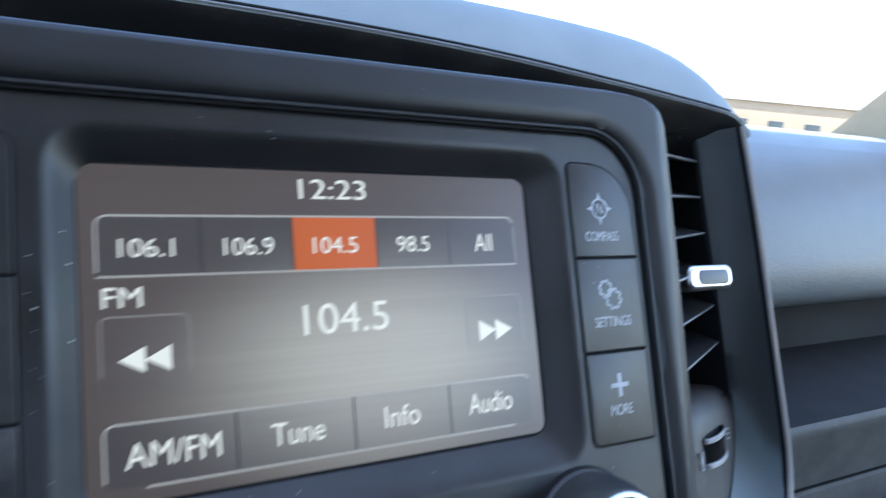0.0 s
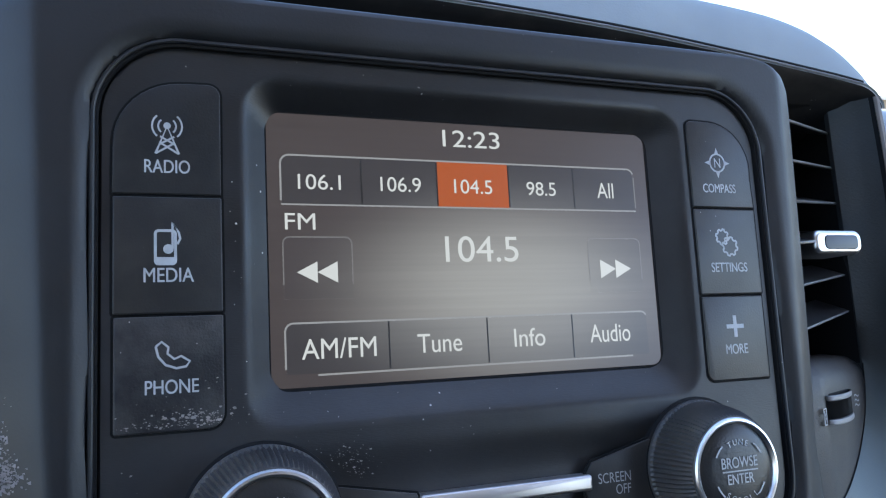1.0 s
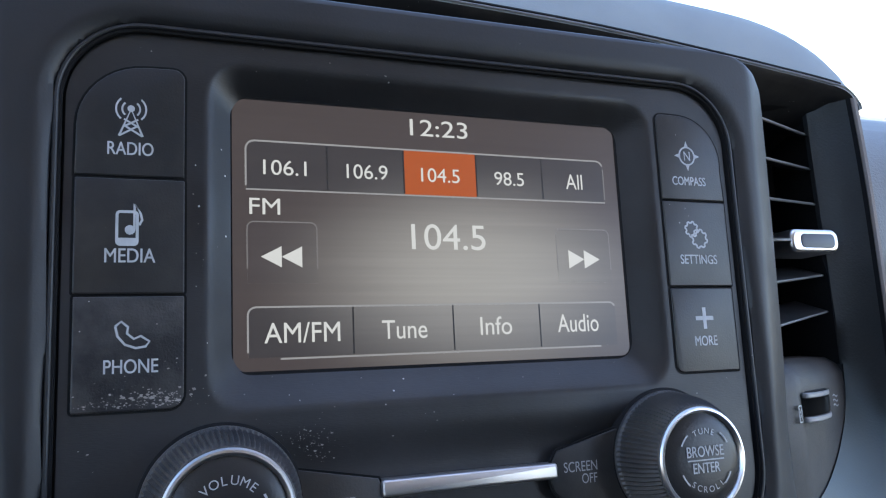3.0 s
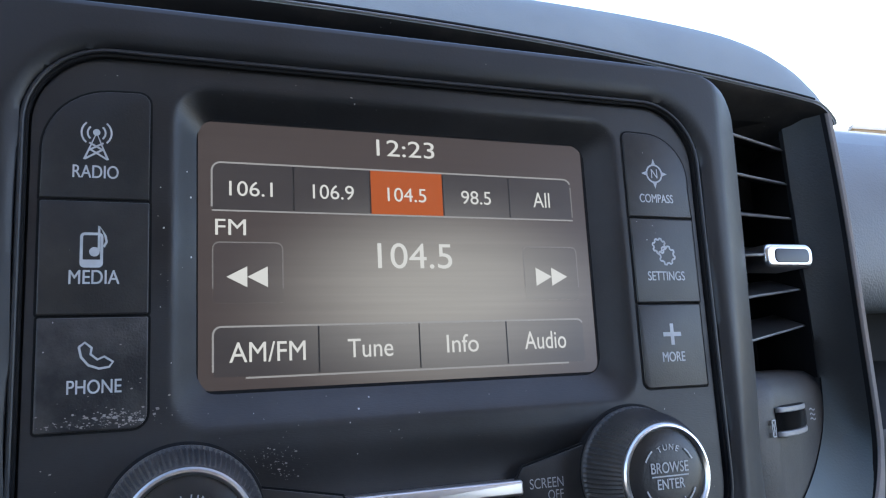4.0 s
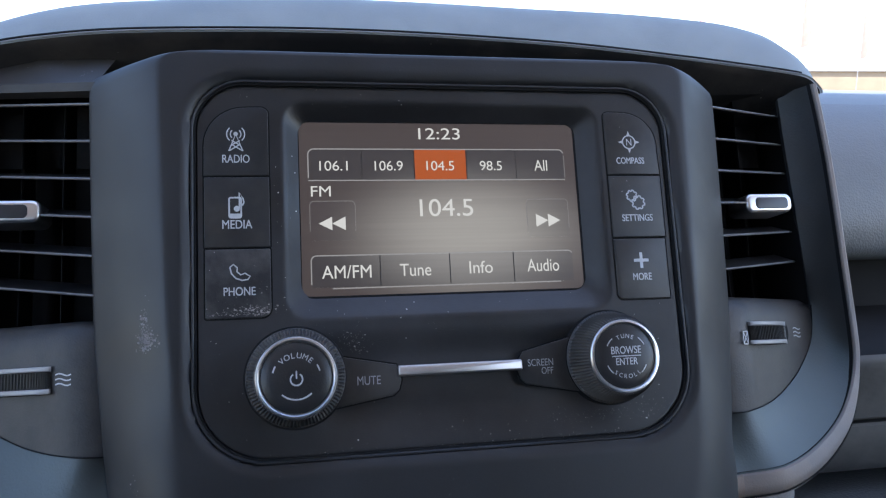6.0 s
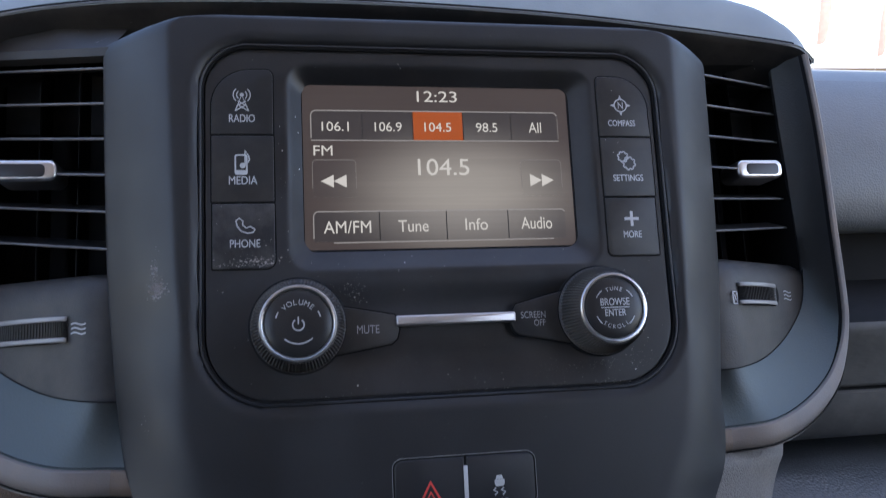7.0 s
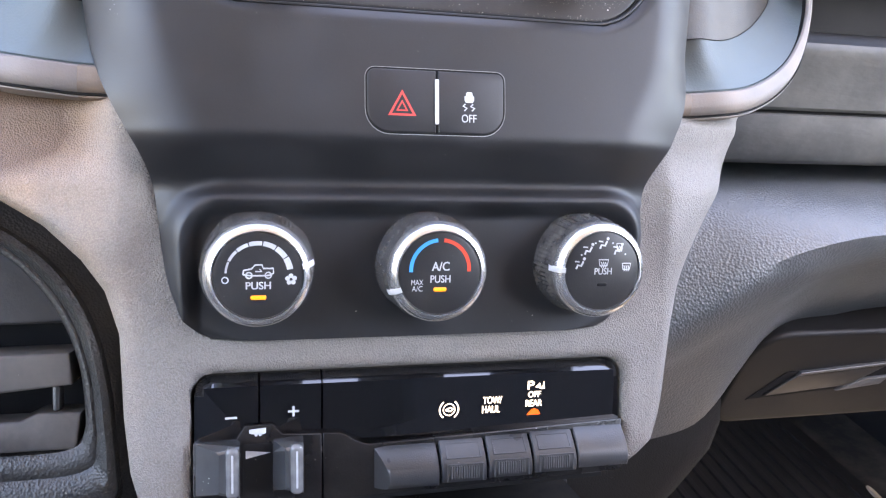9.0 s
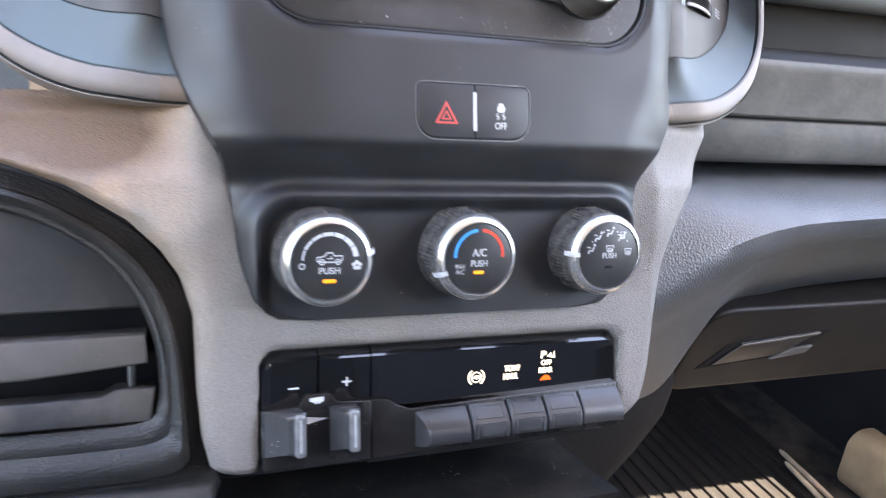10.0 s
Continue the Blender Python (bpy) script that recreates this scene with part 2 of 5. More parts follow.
FLAG = material("faded red banner cloth", (0.52, 0.25, 0.22), 0.8, vary=0.1, vary_scale=3)
POLE = material("grey pole metal", (0.35, 0.35, 0.36), 0.4, metal=0.7, vary=0.05)
LEAF = material("dry scrub leaves", (0.10, 0.085, 0.05), 0.8, vary=0.4, vary_scale=3)

UI_WHITE = glow("lit screen lettering", (0.90, 0.89, 0.80), 0.15)
UI_LINE = glow("lit screen line", (0.72, 0.70, 0.66), 0.088)
UI_EDGE = glow("faint screen line", (0.3, 0.28, 0.26), 0.129)
UI_DARK = glow("dark screen line", (0.012, 0.011, 0.011), 0.190)
UI_ORANGE = glow("lit orange preset", (0.80, 0.15, 0.008), 0.105)
AMBER = glow("lit amber lamp", (1.0, 0.34, 0.006), 0.12)
ORANGE = glow("lit orange lamp", (1.0, 0.13, 0.004), 0.12)
LEGEND = glow("backlit legend", (1.0, 0.90, 0.72), 0.243)


def screen_material(name, low, high, strength, centre=(0.010, 0.0, -0.005), radius=(0.045, 1, 0.026)):
    """A lit display: brushed dark field with a soft pale bloom in its middle."""
    m = bpy.data.materials.new(name)
    m.use_nodes = True
    n, l = m.node_tree.nodes, m.node_tree.links
    p = n["Principled BSDF"]
    p.inputs["Base Color"].default_value = (0.012, 0.011, 0.011, 1)
    p.inputs["Roughness"].default_value = 0.32
    co = n.new("ShaderNodeTexCoord")
    mp = n.new("ShaderNodeMapping")
    mp.inputs["Location"].default_value = [-c / r for c, r in zip(centre, radius)]
    mp.inputs["Scale"].default_value = [1 / r for r in radius]
    l.new(co.outputs["Object"], mp.inputs["Vector"])
    ln = n.new("ShaderNodeVectorMath")
    ln.operation = "LENGTH"
    l.new(mp.outputs[0], ln.inputs[0])
    mr = n.new("ShaderNodeMapRange")
    mr.interpolation_type = "SMOOTHERSTEP"
    mr.inputs["From Min"].default_value, mr.inputs["From Max"].default_value = 1.5, 0.0
    l.new(ln.outputs["Value"], mr.inputs["Value"])
    st = n.new("ShaderNodeMapping")
    st.inputs["Scale"].default_value = (14, 1, 900)
    l.new(co.outputs["Object"], st.inputs["Vector"])
    br = n.new("ShaderNodeTexNoise")
    br.inputs["Scale"].default_value, br.inputs["Detail"].default_value = 1.0, 4
    l.new(st.outputs[0], br.inputs["Vector"])
    bm_ = n.new("ShaderNodeMapRange")
    bm_.inputs["To Min"].default_value, bm_.inputs["To Max"].default_value = 0.82, 1.18
    l.new(br.outputs["Fac"], bm_.inputs["Value"])
    mx = n.new("ShaderNodeMix")
    mx.data_type = "RGBA"
    mx.inputs[6].default_value, mx.inputs[7].default_value = (*low, 1), (*high, 1)
    l.new(mr.outputs[0], mx.inputs["Factor"])
    mu = n.new("ShaderNodeMix")
    mu.data_type, mu.blend_type = "RGBA", "MULTIPLY"
    mu.inputs["Factor"].default_value = 1.0
    l.new(mx.outputs[2], mu.inputs[6])
    l.new(bm_.outputs[0], mu.inputs[7])
    l.new(mu.outputs[2], p.inputs["Emission Color"])
    p.inputs["Emission Strength"].default_value = strength
    return m


DISPLAY = screen_material("lit brushed display", (0.031, 0.0245, 0.0225), (0.168, 0.159, 0.139), 0.43, radius=(0.046, 1, 0.025))
TILE = screen_material("lit dark display tile", (0.022, 0.0195, 0.0195), (0.140, 0.134, 0.121), 0.43, radius=(0.046, 1, 0.025))
SEEK = screen_material("lit faint display tile", (0.029, 0.0235, 0.0225), (0.158, 0.151, 0.132), 0.43, radius=(0.046, 1, 0.025))


# ---- building tools; outlines are (x, z) in millimetres on the dash's face, depth y in millimetres away from the viewer ----
MM = 0.001


def thing(name, label, category, m=None, group="", kind=""):
    ob = new(name)
    ob.empty_display_size = 0.02
    ob.matrix_world = DASH if m is None else m
    return tagged(ob, label, category, group, kind)


def part(name, bm, mat, parent, label="", smooth=True, angle=35):
    me = bpy.data.meshes.new(name)
    bmesh.ops.recalc_face_normals(bm, faces=bm.faces)
    if smooth:
        for f in bm.faces:
            f.smooth = True
        for e in bm.edges:
            if len(e.link_faces) == 2 and e.calc_face_angle(0) > radians(angle):
                e.smooth = False
    bm.to_mesh(me)
    bm.free()
    me.materials.append(mat)
    ob = new(name, me)
    ob.parent = parent
    if label:
        tagged(ob, label)
    return ob


def solo(name, bm, mat, label, category, m=None, group="", kind="", angle=35):
    """A thing of one mesh."""
    ob = part(name, bm, mat, None, angle=angle)
    ob.matrix_world = DASH if m is None else m
    return tagged(ob, label, category, group, kind)


def rrect(x0, x1, z0, z1, r, n=6):
    """A rounded rectangle; r: one radius or (bottom left, bottom right, top right, top left)."""
    rs = r if isinstance(r, (tuple, list)) else (r,) * 4
    pts = []
    for (cx, cz, sx, sz, a), q in zip(((x0, z0, 1, 1, 180), (x1, z0, -1, 1, 270), (x1, z1, -1, -1, 0), (x0, z1, 1, -1, 90)), rs):
        for k in range(n + 1):
            t = radians(a + 90 * k / n)
            pts.append((cx + sx * q + q * math.cos(t), cz + sz * q + q * math.sin(t)))
    return pts


def offset(pts, d):
    """The outline moved outwards by d (anticlockwise outlines)."""
    clean, out, n = pts, [], len(pts)
    for i in range(n):
        a, b = Vector(clean[i - 1]), Vector(clean[i])
        c = Vector(clean[(i + 1) % n])
        e1, e2 = b - a, c - b
        e1 = e1 if e1.length > 1e-6 else e2
        e2 = e2 if e2.length > 1e-6 else e1
        n1, n2 = Vector((e1.y, -e1.x)).normalized(), Vector((e2.y, -e2.x)).normalized()
        m = n1 + n2
        m = m / max(m.dot(n1), 0.35) if m.length > 1e-6 else n1
        out.append((b.x + d * m.x, b.y + d * m.y))
    return out


def loft(bm, loops, closed=True, cap_first=False, cap_last=False):
    """Skin over loops of equally many (x, y, z) in millimetres."""
    rows = [[bm.verts.new((x * MM, y * MM, z * MM)) for x, y, z in loop] for loop in loops]
    n = len(rows[0])
    for a, b in zip(rows, rows[1:]):
        for i in range(n if closed else n - 1):
            j = (i + 1) % n
            bm.faces.new((a[i], a[j], b[j], b[i]))
    if cap_first:
        bm.faces.new(rows[0])
    if cap_last:
        bm.faces.new(rows[-1][::-1])
    return rows


def slab(pts, front, back, r=0.5, steps=3, bm=None):
    """A plate with that outline and rounded front edges."""
    bm = bm or bmesh.new()
    loops = [[(x, back, z) for x, z in pts]]
    for k in range(steps + 1):
        a = radians(90 * k / steps)
        o = offset(pts, -r * (1 - math.cos(a))) if k else pts
        loops.append([(x, front + r * (1 - math.sin(a)), z) for x, z in o])
    loft(bm, loops, cap_first=True, cap_last=True)
    return bm


def box(x0, x1, y0, y1, z0, z1, r=0.5, bm=None):
    return slab(rrect(x0, x1, z0, z1, max(r, 0.01), 3), y0, y1, min(r, abs(y1 - y0) * 0.5), 2, bm)


def lathe(profile, n=64, cx=0, cz=0, bm=None, cap=True):
    """Turned about the y axis: profile of (radius, y)."""
    bm = bm or bmesh.new()
    loops = [[(cx + r * math.cos(2 * math.pi * k / n), y, cz + r * math.sin(2 * math.pi * k / n)) for k in range(n)] for r, y in profile]
    loft(bm, loops, cap_first=cap, cap_last=cap)
    return bm


def stroke(pts, width, y, thick=0.06, bm=None, closed=False):
    """A flat printed line of a given width along (x, z) points."""
    bm = bm or bmesh.new()
    n = len(pts)
    left, right = [], []
    for i in range(n):
        a = Vector(pts[i - 1] if (i or closed) else pts[0])
        c = Vector(pts[(i + 1) % n] if (i < n - 1 or closed) else pts[-1])
        d = (c - a).normalized() if (c - a).length > 1e-6 else Vector((1, 0))
        nn, b = Vector((-d.y, d.x)) * width / 2, Vector(pts[i])
        left.append(b + nn), right.append(b - nn)
    rows = [[(p.x, y, p.y) for p in left], [(p.x, y, p.y) for p in right]]
    rows = [[(p.x, y + thick, p.y) for p in left]] + rows + [[(p.x, y + thick, p.y) for p in right]]
    if closed:
        rows = [r + r[:1] for r in rows]
    loft(bm, rows, closed=False)
    return bm


def blot(pts, y, thick=0.06, bm=None):
    """A flat printed patch."""
    bm = bm or bmesh.new()
    loft(bm, [[(x, y + thick, z) for x, z in pts], [(x, y, z) for x, z in pts]], cap_last=True)
    return bm


def arc(cx, cz, r, a0, a1, n=16):
    return [(cx + r * math.cos(radians(a0 + (a1 - a0) * k / n)), cz + r * math.sin(radians(a0 + (a1 - a0) * k / n))) for k in range(n + 1)]


def glyphs(text):
    cu = bpy.data.curves.new("lettering", "FONT")
    cu.body, cu.extrude, cu.size = text, 0.0, 1.0
    ob = bpy.data.objects.new("lettering", cu)
    scene.collection.objects.link(ob)
    me = bpy.data.meshes.new_from_object(ob.evaluated_get(bpy.context.evaluated_depsgraph_get()))
    bpy.data.objects.remove(ob)
    bpy.data.curves.remove(cu)
    return me


def letters(text, x0, x1, z0, z1, y, bm=None, bold=0.0):
    """Lettering that fills the box x0..x1, z0..z1."""
    bm = bm or bmesh.new()
    me = glyphs(text)
    lo = [min(v.co[k] for v in me.vertices) for k in (0, 1)]
    hi = [max(v.co[k] for v in me.vertices) for k in (0, 1)]
    sx, sz = (x1 - x0) / (hi[0] - lo[0]), (z1 - z0) / (hi[1] - lo[1])
    for d in ((-bold, 0), (bold, 0), (0, bold)) if bold else ((0, 0),):
        vs = [bm.verts.new(((x0 + d[0] + (v.co[0] - lo[0]) * sx) * MM, (y + 0.004 * (d[0] + d[1] * 2)) * MM, (z0 + d[1] + (v.co[1] - lo[1]) * sz) * MM)) for v in me.vertices]
        for f in me.polygons:
            bm.faces.new([vs[i] for i in f.vertices])
    bpy.data.meshes.remove(me)
    return bm


def arc_letters(text, cx, cz, r, mid, size, y, step, under=False, bm=None):
    """Lettering along a circle; mid: the angle of its middle; step: degrees from letter to letter."""
    bm = bm or bmesh.new()
    for i, ch in enumerate(text):
        a = mid + (i - (len(text) - 1) / 2) * step * (1 if under else -1)
        me = glyphs(ch)
        lo, hi = min(v.co[0] for v in me.vertices), max(v.co[0] for v in me.vertices)
        t = radians(a + 90 if under else a - 90)
        vs = []
        for v in me.vertices:
            u, w = (v.co[0] - (lo + hi) / 2) * size, (v.co[1] - 0.35) * size
            vs.append(bm.verts.new(((cx + r * math.cos(radians(a)) + u * math.cos(t) - w * math.sin(t)) * MM, y * MM, (cz + r * math.sin(radians(a)) + u * math.sin(t) + w * math.cos(t)) * MM)))
        for f in me.polygons:
            bm.faces.new([vs[k] for k in f.vertices])
        bpy.data.meshes.remove(me)
    return bm


def smooth(a, b, t):
    t = min(max((t - a) / (b - a), 0), 1)
    return t * t * (3 - 2 * t)


TABLES = {}


def interp(t, table):
    """Piecewise linear, softened, through (t, value) in rising t."""
    key = id(table)
    if key not in TABLES:
        TABLES[key] = (np.array([q[0] for q in table], float), np.array([q[1] for q in table], float), table)
    return float(np.interp(t, TABLES[key][0], TABLES[key][1]))


def sd_rrect(x, z, x0, x1, z0, z1, r):
    """Distance outside (+) or inside (-) a rounded rectangle."""
    dx, dz = abs(x - (x0 + x1) / 2) - (x1 - x0) / 2 + r, abs(z - (z0 + z1) / 2) - (z1 - z0) / 2 + r
    return math.hypot(max(dx, 0), max(dz, 0)) + min(max(dx, dz), 0) - r


def sheet(bm, rows_z, cols, xs, depth, back):
    """A solid whose front is y = depth(x, z) over rows of z, with the x limits xs(z), closed to the depth back."""
    grid = []
    for z in rows_z:
        a, b = xs(z)
        grid.append([(a + (b - a) * s, z) for s in cols])
    vf = [[bm.verts.new((x * MM, depth(x, z) * MM, z * MM)) for x, z in row] for row in grid]
    n, m = len(vf), len(vf[0])
    for i in range(n - 1):
        for j in range(m - 1):
            bm.faces.new((vf[i][j], vf[i][j + 1], vf[i + 1][j + 1], vf[i + 1][j]))
    rim = vf[0] + [r[-1] for r in vf[1:-1]] + vf[-1][::-1] + [r[0] for r in vf[-2:0:-1]]
    vb = [bm.verts.new((v.co.x, back * MM, v.co.z)) for v in rim]
    for i in range(len(rim)):
        j = (i + 1) % len(rim)
        bm.faces.new((rim[i], rim[j], vb[j], vb[i]))
    return bm


# ---- centre stack ----
HALF = [(-209.6, 70), (-208.6, 79), (-206, 84.5), (-201, 89.5), (-190, 94.5), (-176, 97), (-161, 98.3), (-147, 100), (-137, 104), (-125, 111.5), (-109, 118.6), (-98, 122.4), (-80, 124.8), (-62, 126.3), (-36, 128.6), (8, 130.2), (50, 131.4), (58, 131.4), (61, 130.4), (62.8, 127), (64, 119), (64.7, 108), (65, 80)]
MID = -1.0


HALF = [(z, sum(interp(z + d, HALF) for d in (-9, -6, -3, 0, 3, 6, 9)) / 7 if -196 < z < 50 else interp(z, HALF)) for z in [-209.6 + 0.5 * k for k in range(556)]]


def stack_depth(x, z):
    hw = interp(z, HALF)
    y = -3.0
    y += 16.0 * smooth(-131, -153, z) + 0.10 * max(-152 - z, 0)
    # soft raised rim round the sunk climate panel
    rec = sd_rrect(x, z, -91.5, 93.5, -230, -155.0, 17)
    y += -6.8 * smooth(8.5, -1.0, rec) * smooth(-143, -155, z) + 6.6 * smooth(-0.5, -7.5, rec)
    # flanks: a soft break, then a slope back to the edge
    e = hw - abs(x - MID)
    deep = 3 + 7 * smooth(-160, -122, z) + 15 * smooth(-126, -86, z)
    wide = 9 + 20 * smooth(-165, -125, z)
    if e < wide:
        y += deep * ((wide - e) / wide) ** (1.25 + 0.75 * smooth(-45, -95, z))
    t = min(65.0 - z, 2.2)
    y += 2.2 * (1 - math.sqrt(max(1 - ((2.2 - t) / 2.2) ** 2, 0)))
    rad = sd_rrect(x, z, -92.3, 93.3, -85.2, 53.0, 19 if z > -30 else 26)
    y += 1.6 * smooth(4.5, -0.4, rad) + 9.6 * smooth(0.4, -1.0, rad)
    hz = sd_rrect(x, z, -24.3, 29.3, -131.1, -107.0, 8 if z < -119 else 4)
    y += 4 * smooth(-2.0, -3.5, hz)
    return y


zs = sorted(set([round(-209.6 + 1.25 * k, 2) for k in range(222)] + [-155.5, -154.8, -153.9, -153.1, -152.4, 64.2, 66.0, -209.3, -208.9, -207.6, -206.8, -204, 62.0, 63.0, 63.8, 64.4, 64.8]))
zs = [z for z in zs if z <= 64.8]
stack = thing("center_stack", "matte black soft-touch centre stack surround with scuffs", "dashboard panel")
bm = sheet(bmesh.new(), zs, [k / 220 for k in range(221)], lambda z: (MID - interp(z, HALF), MID + interp(z, HALF)), stack_depth, 70)
part("surround", bm, BLACK, stack, angle=50)
seam = rrect(-91.5, 92.5, -84.4, 52.2, (25.2, 25.2, 18, 18), 14)
bm = bmesh.new()
loft(bm, [[(x, y, z) for x, z in offset(seam, o)] for o, y in ((1.5, 1.2), (1.35, -1.2), (1.0, -1.65), (0.5, -1.7), (0.2, -1.45), (0.1, -0.6), (0.1, 2.0))])
part("opening_lip", bm, BLACK, stack)
bm = bmesh.new()
loft(bm, [[(x, y, z) for x, z in offset(seam, o)] for o, y in ((0.12, -0.9), (-0.5, -0.8), (-0.65, 2.0))])
part("radio_seam", bm, GAP, stack, "black seam round the radio")

# ---- dusty grey lower bezel, wrapped round the foot of the stack ----
BEZ_R = [(-276, 93), (-272, 99), (-267, 106), (-262, 111.5), (-247, 116), (-227, 118.2), (-206, 120.5), (-191, 124), (-176, 131), (-165, 138.5), (-150, 150), (-137, 156), (-125, 161), (-116, 167), (-110, 174)]
BEZ_L = [(-278, 104), (-274, 109), (-262, 112), (-240, 114), (-207, 115), (-190, 120), (-178, 128), (-165, 141), (-150, 165), (-137, 200), (-125, 228), (-110, 240)]


def bezel_depth(x, z):
    y = 17 + 0.085 * max(-150 - z, 0)
    y += (0.28 if x > 0 else 0.16) * max(abs(x) - 112, 0)
    lim = interp(z, BEZ_R) if x > 0 else interp(z, BEZ_L)
    rd = 9 + (11 * smooth(-205, -150, z) if x > 0 else 0)
    e = min(lim - abs(x), rd)
    y += rd * (1 - math.sqrt(max(1 - ((rd - e) / rd) ** 2, 0)))
    y += 2.0 * smooth(-196, -138, z) * smooth(-112, -133, z) + 7.0 * smooth(-122, -112, z) + 9.0 * smooth(-112, -128, x) * smooth(-150, -122, z)
    y -= 4.0 * smooth(-196, -165, z) * smooth(100, 116, abs(x)) * smooth(-135, -152, z)
    e = min(z + 278, 5)
    y += 5 * (1 - math.sqrt(max(1 - ((5 - e) / 5) ** 2, 0)))
    y += 14 * smooth(0.8, 3.0, min(interp(z, HALF) - abs(x - MID), z + 209.6))
    sw = sd_rrect(x, z, -88.6, 93.4, -300, -222.8, 9)
    y += 1.6 * smooth(4, 0, sw) + 16 * smooth(0.3, -0.6, sw)
    return y


bezel = thing("control_surround", "dusty grey-brown grained plastic bezel round the lower controls", "dashboard trim")
zs2 = [-278 + 1.35 * k for k in range(125)]
BEZ_R = [(z, sum(interp(z + d, BEZ_R) for d in (-6, -4, -2, 0, 2, 4, 6)) / 7 if z > -255 else interp(z, BEZ_R)) for z in [-278 + k for k in range(170)]]
bm = sheet(bmesh.new(), zs2, [k / 230 for k in range(231)], lambda z: (-interp(z, BEZ_L), interp(z, BEZ_R)), bezel_depth, 90)
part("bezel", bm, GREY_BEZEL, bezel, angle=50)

# ---- hood over the stack ----
HOOD = [(-203.8, 56), (-203, 66), (-196, 76), (-178, 80), (-156, 84.5), (-122, 88.5), (-61, 91), (0, 91), (71, 88.3), (129, 83.5), (159, 80.5), (182, 78), (194, 75.8), (199.4, 71), (200.0, 68.5)]


def spline(pts, per=6):
    """Catmull-Rom through the points."""
    p = [Vector(q) for q in pts]
    p = [2 * p[0] - p[1]] + p + [2 * p[-1] - p[-2]]
    out = []
    for i in range(1, len(p) - 2):
        for k in range(per):
            t = k / per
            out.append(0.5 * (2 * p[i] + (p[i + 1] - p[i - 1]) * t + (2 * p[i - 1] - 5 * p[i] + 4 * p[i + 1] - p[i + 2]) * t * t + (3 * p[i] - p[i - 1] - 3 * p[i + 1] + p[i + 2]) * t ** 3))
    return out + [p[-2]]


hood = thing("dash_hood", "charcoal soft dash hood with a painted highlight along its lip", "dashboard top")
path = spline(HOOD, 10)
HOOD_RISE = [(-203.8, 0.5), (-202, 2), (-196, 10), (-188, 18), (-150, 24), (-60, 27), (60, 28.5), (120, 33), (160, 34), (180, 31), (188, 27.5), (194, 22), (199.4, 9), (200.0, 4)]
rise = [interp(q.x, HOOD_RISE) for q in path]
for _ in range(3):
    rise = [sum(rise[max(i - 2, 0):i + 3]) / len(rise[max(i - 2, 0):i + 3]) for i in range(len(rise))]
loops = []
for i, q in enumerate(path):
    a, b = path[max(i - 1, 0)], path[min(i + 1, len(path) - 1)]
    d = (b - a).normalized()
    nx, nz = -d.y, d.x                       # outwards
    s = rise[i]
    sec = [(75.5, -16), (60, -9), (44, -2.2), (40.5, -0.7), (39.6, 0.3), (40.0, 1.2), (39.4, 1.8), (42.0, s * 0.24), (45.6, s * 0.48), (50, s * 0.71), (55.5, s * 0.89), (63, s), (75.9, s + 1.5), (104, s + 5), (140, s + 14), (220, s + 24), (420, s + 20), (700, s - 10)]
    loops.append([(q.x + nx * o, y, q.y + nz * o) if y < 76 else (q.x + nx * min(o, s), y, q.y + nz * min(o, s) + (o - s if o > s else 0)) for y, o in sec])
bm = bmesh.new()
loft(bm, [q[4:] for q in loops], closed=False)
part("hood", bm, HOODM, hood, angle=60)
# near-black colour paints the shade beneath the hood's lip
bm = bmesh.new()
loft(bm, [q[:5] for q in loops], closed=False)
part("lip_underside", bm, UNDERSHADE, hood, "underside of the lip, blackened for its shade", angle=60)
# pale line paints in the edge highlight of the lip
bm = bmesh.new()
loft(bm, [[(q.x, 39.0, q.y + 0.75), (q.x, 38.7, q.y + 1.1), (q.x, 39.0, q.y + 1.5)] for q in path[15:-23]], closed=False)
part("lip_highlight", bm, material("pale lip highlight", (0.22, 0.22, 0.23), 0.4), hood, "thin painted highlight")
bm = bmesh.new()
loft(bm, [[(q.x, 39.35, q.y + 1.5), (q.x, 38.95, q.y + 2.0), (q.x, 39.2, q.y + 2.6)] for q in path[15:-23]], closed=False)
part("lip_groove", bm, GAP, hood, "dark groove over the lip")
# underside between the hood and the stack, its shade put into the colour
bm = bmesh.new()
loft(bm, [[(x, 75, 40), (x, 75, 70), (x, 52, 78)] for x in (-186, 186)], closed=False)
part("underside", bm, UNDERSHADE, hood)


